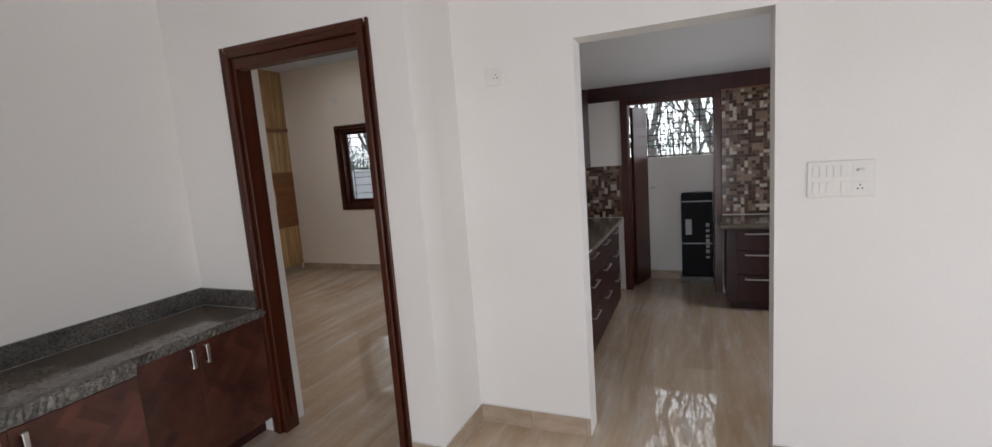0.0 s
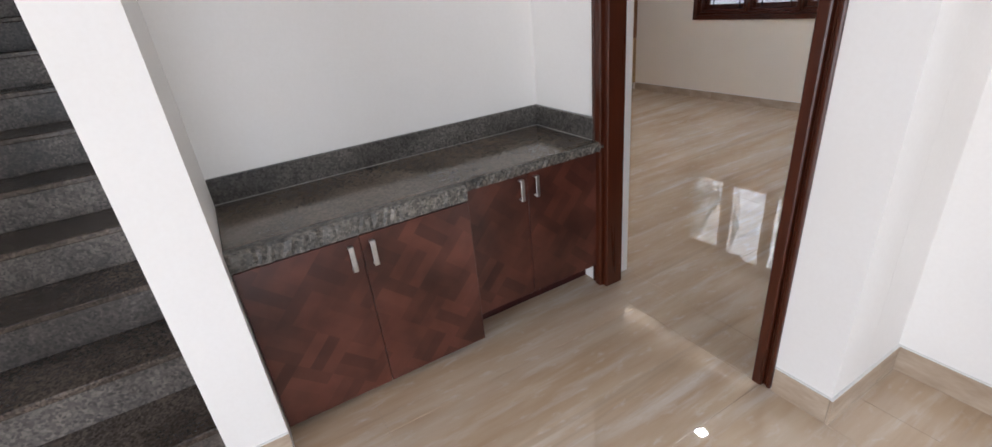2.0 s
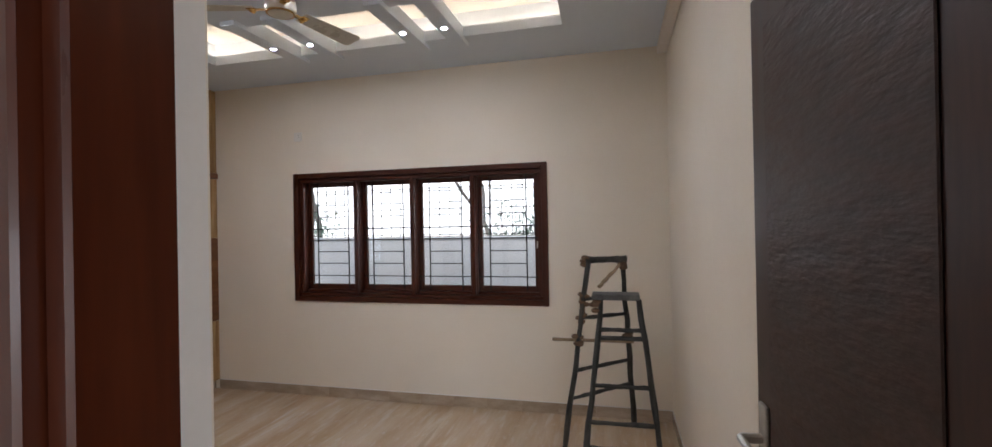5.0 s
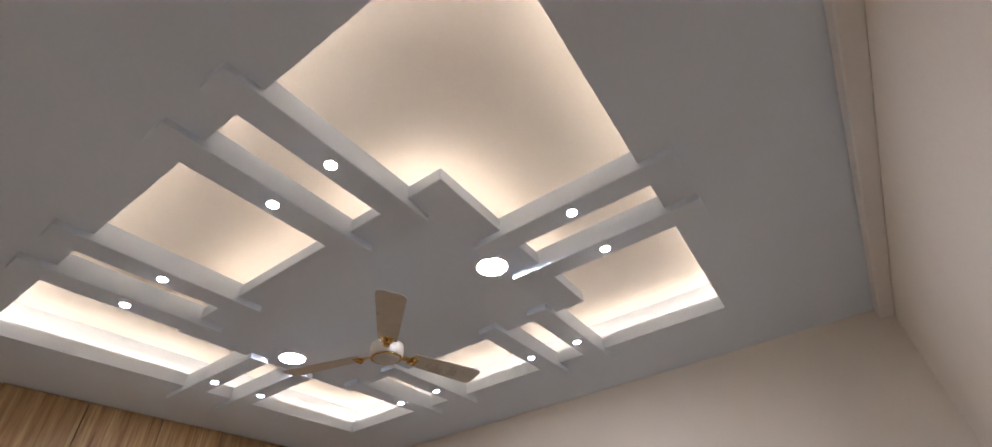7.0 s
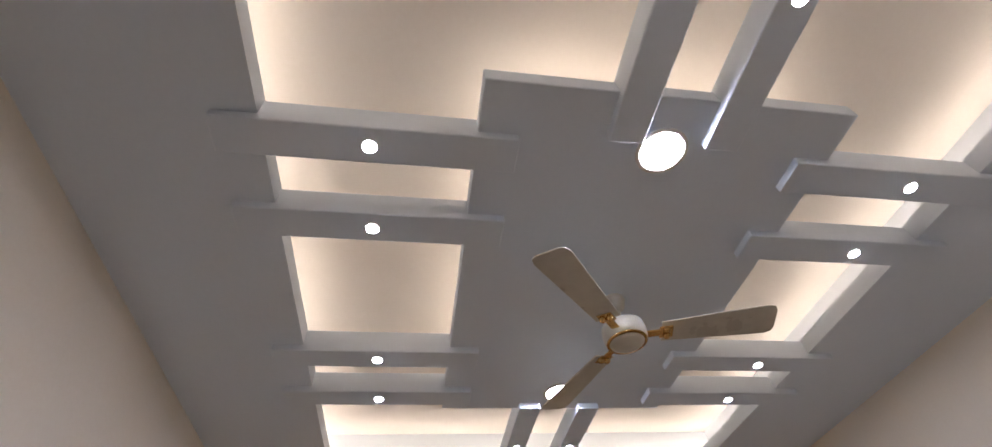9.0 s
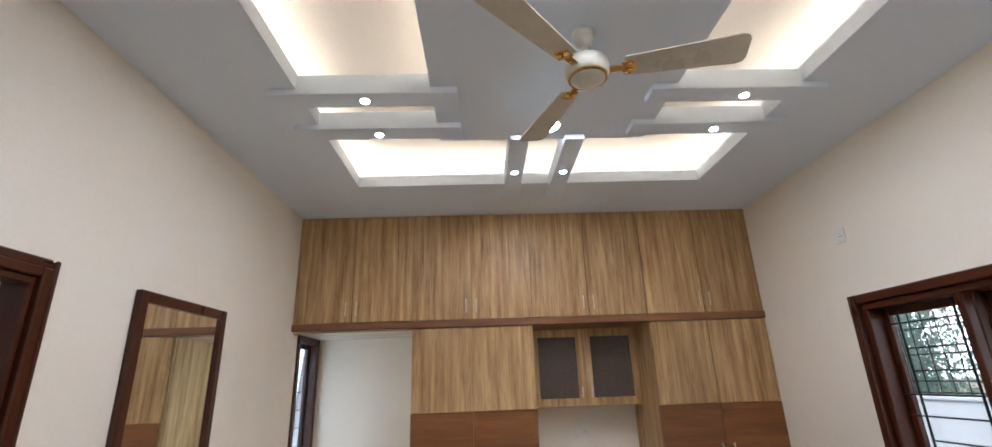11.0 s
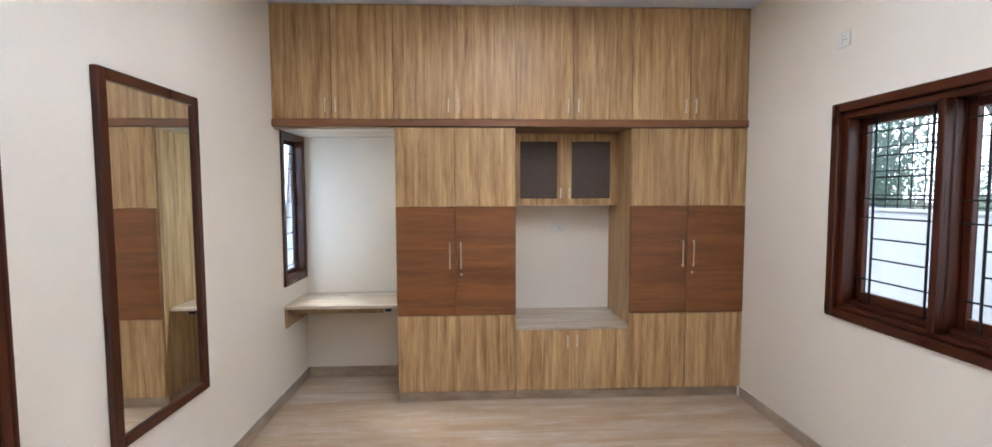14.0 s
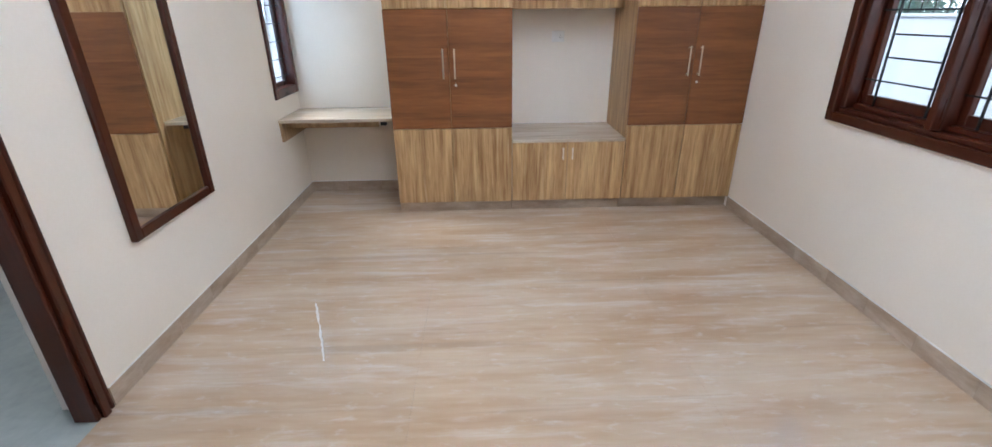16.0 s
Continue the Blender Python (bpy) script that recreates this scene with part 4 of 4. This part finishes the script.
# ---- hall: granite counter with cabinets ----
counter = thing("granite_counter", (3.118, -0.95, 0.70), "grey granite counter top with upstand, polished and speckled", "counter")
part("slab", boxes((HX + 0.02, -1.699, 0.712, 3.353, DY - 0.001, 0.738), bevel=0.002), M_GRANITE, counter)
bm = bmesh.new()
for x1, ya, yb, z0 in ((3.398, -1.699, -0.885, 0.672), (3.368, -0.8845, DY - 0.001, 0.697)):
    rows = []
    steps = int((yb - ya) / 0.012)
    for k in range(steps + 1):
        y = ya + (yb - ya) * k / steps
        c = random.uniform(0.004, 0.012)
        rows.append([bm.verts.new(v) for v in ((3.3535, y, z0), (x1 - random.uniform(0, 0.004), y, z0 + random.uniform(0, 0.003)), (x1 + random.uniform(-0.004, 0.002), y, z0 + 0.022),
                                               (x1 - random.uniform(0, 0.005), y, 0.737 - c), (x1 - c, y, 0.737), (3.3535, y, 0.737))])
    for a, b in zip(rows, rows[1:]):
        for k in range(6):
            bm.faces.new((a[k], b[k], b[(k + 1) % 6], a[(k + 1) % 6]))
    bm.faces.new(rows[0])
    bm.faces.new(rows[-1][::-1])
bmesh.ops.recalc_face_normals(bm, faces=bm.faces[:])
part("front_edge", bm, M_GRANITE_R, counter, "rough speckled granite edge")
part("upstand", boxes((HX, -1.699, 0.712, HX + 0.0195, DY - 0.001, 0.838), (HX + 0.02, DY - 0.02, 0.7385, 3.316, DY - 0.001, 0.837), bevel=0.002), M_GRANITE_U, counter)
part("caulk", boxes((HX + 0.0196, -1.699, 0.7382, HX + 0.0225, DY - 0.021, 0.7405), (HX + 0.0226, DY - 0.0225, 0.7382, 3.313, DY - 0.0202, 0.7405)), M_JOINT, counter, "thin pale joint")


def hall_cabinet(y0, ym, y1, xf, z0, z1):
    c = thing("hall_cabinet", (3.118, ym, 0), "mottled red-brown laminate cabinet with two closed doors", "cabinet", "cabinets under the hall counter")
    part("body", box(HX + 0.002, y0 + 0.001, z0, xf - 0.018, y1 - 0.001, z1), M_CABRED, c)
    part("plinth", box(HX + 0.002, y0 + 0.001, 0, xf - 0.10, y1 - 0.001, z0 - 0.0005), M_KIT, c, "recessed dark plinth")
    for a, b, hy in ((y0, ym, ym - 0.037), (ym, y1, ym + 0.037)):
        d = part("door", box(xf - 0.0175, a + 0.0012, z0, xf, b - 0.0012, z1 - 0.001, bevel=0.0012), M_CABRED, c)
        part("handle", boxes((xf - 0.0005, hy - 0.009, z1 - 0.115, xf + 0.018, hy + 0.009, z1 - 0.108), (xf - 0.0005, hy - 0.009, z1 - 0.032, xf + 0.018, hy + 0.009, z1 - 0.025), (xf + 0.0182, hy - 0.009, z1 - 0.118, xf + 0.023, hy + 0.009, z1 - 0.022), bevel=0.002), M_STEEL, d, "short flat steel handle")
    return c


hall_cabinet(-1.697, -1.306, -0.886, 3.398, 0.035, 0.671)
hall_cabinet(-0.884, -0.58, DY - 0.003, 3.34, 0.11, 0.696)

# ---- stairs ----
stairs = thing("staircase", (2.4, -2.45, 0), "dark speckled granite staircase rising beside the hall", "staircase")
SX, GO, RI = 3.388, 0.27, 0.165
for k in range(13):
    x = SX - GO * k
    part("riser", box(x - 0.02, -3.05, RI * k + (0.0 if k == 0 else 0.0005), x, -1.8755, RI * (k + 1) - 0.026, bevel=0.001), M_RISER, stairs)
    part("tread", box(x - GO - 0.018, -3.05, RI * (k + 1) - 0.0255, x + 0.012, -1.8755, RI * (k + 1), bevel=0.004), M_STAIR, stairs)
shell("wall_stair_south", panel_wall('x', -0.8, 3.388, -3.2, -3.051, 2.95, []), "plain painted wall on the far side of the stairs")

# ---- kitchen ----
kl = thing("kitchen_base_cabinet", (4.675, 1.6, 0), "dark mahogany kitchen base cabinets with steel handles", "kitchen cabinet")
part("body", box(4.422, 0.45, 0.08, 4.875, 2.40, 0.80), M_KIT, kl)
part("plinth", box(4.422, 0.45, 0.0, 4.815, 2.40, 0.0795), M_SLOT, kl)
for i in range(4):
    a = 0.452 + i * 0.487
    for z0, z1 in ((0.082, 0.38), (0.384, 0.60), (0.604, 0.798)):
        d = part("drawer", box(4.8755, a + 0.002, z0, 4.893, a + 0.485, z1, bevel=0.002), M_KIT, kl)
        part("handle", add_rod(add_rod(rod((4.92, a + 0.14, z1 - 0.05), (4.92, a + 0.35, z1 - 0.05), 0.006), (4.892, a + 0.15, z1 - 0.05), (4.92, a + 0.15, z1 - 0.05), 0.005), (4.892, a + 0.34, z1 - 0.05), (4.92, a + 0.34, z1 - 0.05), 0.005), M_STEEL, d, "steel bar handle")
solid("kitchen_worktop", box(4.422, 0.42, 0.8005, 4.935, 2.42, 0.835, bevel=0.006), M_GRANITE, "polished dark granite kitchen worktop", "worktop")
kr = thing("kitchen_drawer_unit", (6.505, 2.68, 0), "dark mahogany kitchen drawer unit with long steel handles", "kitchen cabinet")
part("body", box(5.79, 2.44, 0.08, 7.195, 2.965, 0.715), M_KIT, kr)
part("plinth", box(5.835, 2.50, 0, 7.195, 2.965, 0.0795), M_KIT, kr)
for x0, x1 in ((5.875, 6.455), (6.46, 7.185)):
    for z0, z1 in ((0.085, 0.32), (0.325, 0.53), (0.535, 0.71)):
        d = part("drawer", box(x0, 2.42, z0, x1 - 0.004, 2.4395, z1, bevel=0.002), M_KIT, kr)
        part("handle", add_rod(add_rod(rod((x0 + 0.05, 2.385, z1 - 0.03), (x1 - 0.12, 2.385, z1 - 0.03), 0.007), (x0 + 0.06, 2.421, z1 - 0.03), (x0 + 0.06, 2.385, z1 - 0.03), 0.006), (x1 - 0.13, 2.421, z1 - 0.03), (x1 - 0.13, 2.385, z1 - 0.03), 0.006), M_STEEL, d, "long steel bar handle")
solid("kitchen_counter_top", box(5.725, 2.395, 0.7155, 7.195, 2.966, 0.765, bevel=0.02, seg=3), M_GRANITE, "polished granite counter top with rounded edge", "worktop")


def mosaic(name, rects, y, size, label):
    """Small glass tiles on a back wall, joined into one sheet."""
    bm = bmesh.new()
    g = 0.0012
    back = bmesh.new()
    for x0, x1, z0, z1 in rects:
        add_box(back, x0, y - 0.0015, z0, x1, y, z1)
        nx, nz = int((x1 - x0) / size), int((z1 - z0) / size)
        taken = set()
        for i in range(nx):
            for j in range(nz):
                if (i, j) in taken:
                    continue
                w = h = 1
                k = random.random()
                if k < 0.28 and j + 1 < nz and (i, j + 1) not in taken:
                    h = 2
                elif k < 0.5 and i + 1 < nx and (i + 1, j) not in taken:
                    w = 2
                taken |= {(i + a, j + b) for a in range(w) for b in range(h)}
                add_box(bm, x0 + i * size + g, y - 0.006, z0 + j * size + g, x0 + (i + w) * size - g, y - 0.0016, z0 + (j + h) * size - g)
    solid("mosaic_bed", back, M_SHELF, "brown grout bed of the mosaic", "wall tiles", "structure")
    return solid(name, bm, M_MOSAIC, label, "wall tiles", "stuff")


mosaic("mosaic_tiles", [(4.495, 4.863, 0.76, 1.29)], 2.968, 0.031, "brown and beige glass mosaic tiles on the wall")
mosaic("mosaic_tiles", [(5.782, 7.17, 0.77, 1.93)], 2.968, 0.031, "brown and beige glass mosaic tiles behind the counter")
loft = thing("kitchen_loft", (5.805, 2.8, 1.9), "dark mahogany fascia of the kitchen loft shelf", "loft shelf")
part("fascia", box(4.422, 2.60, 1.90, 7.195, 2.62, 2.03, bevel=0.002), M_KIT, loft)
part("shelf", box(4.422, 2.6205, 1.93, 7.195, 2.968, 2.0), M_KIT, loft)
up = thing("kitchen_wall_cabinet", (4.545, 2.0, 1.3), "dark mahogany kitchen wall cabinet", "kitchen cabinet")
part("body", box(4.422, 0.9, 1.30, 4.625, 2.5, 2.0), M_KIT, up)
part("door", box(4.6255, 0.902, 1.302, 4.643, 1.69, 1.998, bevel=0.002), M_KIT, up)
part("door", box(4.6255, 1.694, 1.302, 4.643, 2.498, 1.998, bevel=0.002), M_KIT, up)

kd = thing("door_3", (5.305, 2.95, 0), "dark brown wooden back door frame of the kitchen", "door frame", kind="structure")
part("jamb", box(4.865, 2.94, 0, 4.935, 3.095, 1.96, bevel=0.004), M_FRAME, kd)
part("jamb", box(5.71, 2.94, 0, 5.78, 3.095, 1.96, bevel=0.004), M_FRAME, kd)
part("head", box(4.9355, 2.94, 1.875, 5.7095, 3.095, 1.959, bevel=0.004), M_FRAMEH, kd)
bl = thing("back_door_leaf", (4.945, 3.0, 0), "brown wooden back door standing open", "door")
bm = box(0, 0, 0.01, 0.34, 0.035, 1.865, bevel=0.003)
bmesh.ops.transform(bm, matrix=Matrix.Translation((4.97, 3.10, 0)) @ Matrix.Rotation(radians(72), 4, 'Z'), verts=bm.verts[:])
part("panel", bm, M_FRAME, bl)
part("bolt", rod((5.105, 3.38, 1.02), (5.145, 3.37, 1.02), 0.01), M_STEEL, bl)
ug = thing("window_3", (5.405, 3.5, 1.33), "open utility window with black iron grille", "window", kind="structure")
for k in range(15):
    x = 4.555 + 0.13 * k
    part("grille_bar", rod((x, 3.52, 1.33), (x, 3.52, 2.45), 0.006, n=8), M_IRON, ug)
for z in (1.345, 1.46, 1.575, 1.69, 1.735, 1.80, 1.92, 2.1, 2.3):
    part("grille_bar", rod((4.465, 3.526, z), (6.555, 3.526, z), 0.005, n=8), M_IRON, ug)
shell("wall_utility_top", boxes((4.45, 3.46, 2.45, 7.405, 3.6, 2.95)), "painted lintel of the utility space")
shell("wall_utility_side", boxes((6.555, 3.09, 0, 6.655, 3.46, 2.95), (6.555, 3.4605, 1.33, 7.405, 3.6, 2.45)), "painted side wall of the utility space")
bx = thing("black_carton", (5.535, 3.35, 0.05), "tall glossy black packed panel with pale print, leaning", "package")
part("wrap", box(5.405, 3.28, 0.075, 5.705, 3.40, 0.95, bevel=0.008), M_BLACK, bx)
for z in (0.86, 0.42):
    part("strap", box(5.403, 3.277, z, 5.707, 3.402, z + 0.012), M_INK, bx)
for k in range(7):
    part("print_bar", box(5.64, 3.2775, 0.27 + 0.055 * k, 5.673, 3.2795, 0.27 + 0.055 * k + random.uniform(0.02, 0.04)), M_INK, bx)
part("print_bar", box(5.445, 3.2775, 0.52, 5.505, 3.2795, 0.68), M_INK, bx)
solid("package_block", box(5.395, 3.27, 0.0, 5.715, 3.41, 0.074, bevel=0.004), M_GRANITE_R, "rough granite offcut under the black package", "stone block")

# ---- outside ----
GZ = -0.35
solid("ground", boxes((-400, NW + 0.2, GZ - 0.2, 400, 600, GZ), (-400, -600, GZ - 0.2, 400, -5.2, GZ), (8.5, -5.2, GZ - 0.2, 400, NW + 0.2, GZ), (-400, -5.2, GZ - 0.2, -1.0, NW + 0.2, GZ)), M_GROUND, "dry bare ground round the house", "ground", "structure")
cw = thing("compound_wall", (2, 5.48, GZ), "white limewashed compound wall with a light iron fence", "garden wall")
part("wall", box(-8, 5.45, GZ, 4.4, 5.60, 1.37, bevel=0.004), M_CWALL, cw)
part("coping", box(-8, 5.43, 1.3705, 4.4, 5.62, 1.40, bevel=0.006), M_CWALL, cw)
part("fence_post", rod((3.85, 5.53, 1.40), (3.85, 5.53, 2.0), 0.012), M_IRON, cw)
bm = bmesh.new()
for k in range(72):
    x = -3.5 + 0.14 * k
    add_rod(bm, (x, 5.53, 1.40), (x, 5.53, 2.34), 0.0055, n=6)
fence = part("fence_bars", bm, M_IRON, cw)
for z in (1.43, 1.53, 1.77, 2.01, 2.25):
    part("fence_rail", rod((-3.6, 5.53, z), (6.5, 5.53, z), 0.0065, n=6), M_IRON, cw)
solid("neighbour_wall", boxes((-3.2, -2.6, GZ, -3.0, 1.0, 3.0)), M_CWALL, "white painted neighbouring wall outside the niche window", "wall", "structure")


bm = bmesh.new()
ring = [(-160 + 320 * k / 24, 90 - 50 * ((k - 12) / 12) ** 2) for k in range(25)]
for (xa, ya), (xb, yb) in zip(ring, ring[1:]):
    bm.faces.new([bm.verts.new(v) for v in ((xa, ya, -5), (xb, yb, -5), (xb, yb, 70), (xa, ya, 70))])
solid("backdrop", bm, M_SKYGLOW, "bright hazy white sky in the distance", "sky", "structure")


def leaf_cloud(centres, count, size, spread):
    """Many small bent leaves about branch ends."""
    verts, faces = [], []
    for c in centres:
        for _ in range(count):
            d = Vector((random.gauss(0, 1), random.gauss(0, 1), random.gauss(0, 0.8))) * spread
            p = Vector(c) + d
            e = Euler((random.uniform(0, 6.3), random.uniform(0, 6.3), random.uniform(0, 6.3))).to_matrix()
            s = size * random.uniform(0.6, 1.3)
            i = len(verts)
            for q in ((-1, 0, 0), (0, -0.45, 0.12), (1, 0, 0), (0, 0.45, 0.12)):
                verts.append(p + e @ (Vector(q) * s))
            faces.append((i, i + 1, i + 2, i + 3))
    return verts, faces


def tree(x, y, h, crown, leaves, size, label):
    t = thing("tree", (x, y, GZ), label, "tree", "trees beyond the compound wall")
    bm = bmesh.new()
    ends = []

    def limb(p, d, length, r, depth):
        q = p
        for k in range(3):
            d = (d + Vector((random.uniform(-.2, .2), random.uniform(-.2, .2), random.uniform(-.05, .15)))).normalized()
            nq = q + d * length / 3
            add_rod(bm, q, nq, r * (1 - 0.12 * k), r * (1 - 0.12 * (k + 1)), 8)
            q = nq
        ends.append(q)
        if depth:
            for _ in range(3):
                nd = (d + Vector((random.uniform(-.9, .9), random.uniform(-.9, .9), random.uniform(-.1, .7)))).normalized()
                limb(q, nd, length * 0.68, r * 0.55, depth - 1)
    limb(Vector((x, y, GZ)), Vector((random.uniform(-.15, .15), 0, 1)), h * 0.42, 0.019 * h, 4 if crown else 3)
    part("trunk", bm, M_BARK, t)
    v, f = leaf_cloud(ends[2:], leaves, size, 0.28)
    me = bpy.data.meshes.new("crown")
    me.from_pydata(v, [], f)
    me.materials.append(M_LEAVES)
    cr = new("crown", me)
    cr.parent = t
    cr.location = -Vector(t.location)
    return t


tree(-2.6, 9.0, 4.8, True, 26, 0.055, "leafy garden tree with forked grey trunk")
tree(1.2, 11.5, 5.0, False, 4, 0.05, "sparse tree with bare grey branches")
tree(-6.0, 9.5, 4.8, True, 34, 0.06, "broad leafy tree behind the wall")
tree(-9.0, 11.5, 6.0, True, 30, 0.07, "dense leafy tree further behind the wall")
tree(6.6, 8.2, 5.2, True, 5, 0.05, "thin tree with tangled bare branches")
tree(5.0, 9.5, 5.0, True, 6, 0.05, "thin tree with tangled branches and few leaves")
tree(4.2, 13.0, 4.2, True, 14, 0.07, "bushy green tree beyond the wall")

tree(4.8, 7.3, 3.3, True, 2, 0.035, "low tree with tangled bare branches")
tree(5.5, 8.2, 3.5, True, 2, 0.035, "low tree with tangled bare branches")
tree(6.0, 7.0, 3.1, True, 2, 0.035, "low tree with tangled bare branches")


def shrub(x, y, h, spread, count, label):
    """Several thin stems with loose tufts of leaves along them."""
    t = thing("shrub", (x, y, GZ), label, "shrub", "shrubs behind the compound wall")
    tips = []
    for k in range(7):
        p = Vector((x + random.uniform(-.3, .3), y + random.uniform(-.2, .2), GZ))
        q = p + Vector((random.uniform(-spread, spread), random.uniform(-.4, .4), h * random.uniform(0.6, 1.0)))
        part("stem", pole(p, q, 0.022, 0.006), M_BARK, t)
        tips += [p.lerp(q, f) for f in (0.5, 0.62, 0.74, 0.86, 0.98)]
    v, f = leaf_cloud(tips, int(count * 6), 0.036, 0.27)
    me = bpy.data.meshes.new("foliage")
    me.from_pydata(v, [], f)
    me.materials.append(M_LEAVES)
    cr = new("foliage", me)
    cr.parent = t
    cr.location = -Vector(t.location)
    return t


for sx, sy, sh, n in ((-3.4, 7.6, 3.2, 26), (-4.6, 8.0, 3.6, 30), (-5.9, 7.7, 3.4, 30), (-7.4, 8.3, 3.8, 30), (-2.4, 8.2, 2.6, 16), (2.0, 9.0, 2.4, 22), (2.9, 9.4, 2.5, 24), (4.9, 6.3, 2.6, 2), (5.6, 6.0, 2.8, 2), (6.2, 6.6, 2.7, 2), (5.3, 7.4, 3.2, 4)):
    shrub(sx, sy, sh, 0.8, n, "loose green shrub with thin stems")

# ---- floors and skirting, piece by piece ----


def tiled_floor(name, x0, y0, x1, y1, material, label, tx=0.6, ty=1.2, z=0.0):
    """A floor bed with large tiles laid on it, tiles sharing one mesh for each size."""
    f = solid(name, box(x0, y0, z - 0.10, x1, y1, z - 0.0018), M_GROUT, label, "floor", "structure")
    meshes = {}
    for i in range(math.ceil((x1 - x0) / tx)):
        for j in range(math.ceil((y1 - y0) / ty)):
            a, b = x0 + i * tx, y0 + j * ty
            w, d = min(tx, x1 - a), min(ty, y1 - b)
            if min(w, d) < 0.02:
                continue
            key = (round(w, 3), round(d, 3))
            if key not in meshes:
                meshes[key] = mesh_of("tile", box(0.0004, 0.0004, -0.008, w - 0.0004, d - 0.0004, 0.0, bevel=0.0004), material)
            t = new("tile", meshes[key])
            t.parent = f
            t.location = (a, b, z)
    return f


tiled_floor("floor_bedroom", WW, 0.0, EW, NW, M_FLOOR, "polished beige streaked floor tiles in the bedroom")
tiled_floor("floor_hall", 2.4, -5.0, 8.3, 0.0, M_FLOOR, "polished beige streaked floor tiles in the hall")
tiled_floor("floor_kitchen", 4.42, 0.0, 7.2, 3.46, M_FLOOR, "polished beige streaked floor tiles in the kitchen")
solid("floor_bath", box(0.90, -1.60, -0.12, 2.40, DY, -0.02), M_WET, "wet-looking grey-green bathroom floor", "floor", "structure")
solid("threshold_bath", box(2.02, DY, -0.1, 2.78, 0.0, -0.0005), M_WET, "grey stone bathroom threshold", "threshold", "structure")


def baseboard(p, q, inward, h=0.087, length=0.3):
    """Skirting tiles along a wall from p to q, standing out by 10 mm towards inward."""
    p, q, n = Vector((*p, 0)), Vector((*q, 0)), Vector((*inward, 0))
    run = (q - p).length
    d = (q - p) / run
    b = thing("baseboard", p, "polished beige skirting tiles along the wall foot", "baseboard", kind="structure")
    meshes = {}
    s = 0.0
    while s < run - 0.005:
        w = min(length, run - s)
        key = round(w, 3)
        if key not in meshes:
            bm = box(0.0005, 0, 0, w - 0.0005, 0.010, h, bevel=0.0012)
            bmesh.ops.transform(bm, matrix=Matrix(((d.x, n.x, 0, 0), (d.y, n.y, 0, 0), (0, 0, 1, 0), (0, 0, 0, 1))), verts=bm.verts[:])
            bmesh.ops.recalc_face_normals(bm, faces=bm.faces[:])
            meshes[key] = mesh_of("skirting_tile", bm, M_SKIRT)
        t = new("skirting_tile", meshes[key])
        t.parent = b
        t.location = d * s
        s += w
    a, c = p + n * 0.0005, q + n * 0.008
    part("grout_line", box(a.x, a.y, h + 0.0002, c.x, c.y, h + 0.0042), M_CAULK, b, "thin white joint")
    return b


baseboard((0.02, NW), (EW, NW), (0, -1))
baseboard((EW, 0.0), (EW, NW - 0.011), (-1, 0))
baseboard((WW, 0.0), (2.005, 0.0), (0, 1))
baseboard((2.795, 0.0), (3.33, 0.0), (0, 1))
baseboard((WW, 0.011), (WW, 0.857), (1, 0))
baseboard((4.24, DY), (4.42, DY), (0, -1), 0.10)
baseboard((4.42, DY - 0.010), (4.42, KY - 0.011), (1, 0), 0.10)
baseboard((4.42, KY), (5.042, KY), (0, -1), 0.10)
baseboard((5.865, KY), (8.3, KY), (0, -1), 0.10)
baseboard((3.49, -1.875), (3.49, -1.70), (1, 0), 0.10)
baseboard((4.5, 3.46), (6.55, 3.46), (0, -1), 0.09)

# dried paint run on the bedroom floor
bm = bmesh.new()
edge = []
for k in range(25):
    f = k / 24
    px, py, w = 1.29 + 0.48 * f, 0.588 + 0.182 * f + random.uniform(-.003, .003), random.uniform(.0025, .007)
    edge.append([bm.verts.new((px, py + s * w, z)) for s, z in ((-1, 0.0003), (-0.5, 0.0012), (0.5, 0.0012), (1, 0.0003))])
for a, b in zip(edge, edge[1:]):
    for k in range(3):
        bm.faces.new((a[k], b[k], b[k + 1], a[k + 1]))
solid("paint_run", bm, M_CAULK, "thin run of dried white paint on the floor", "paint mark")
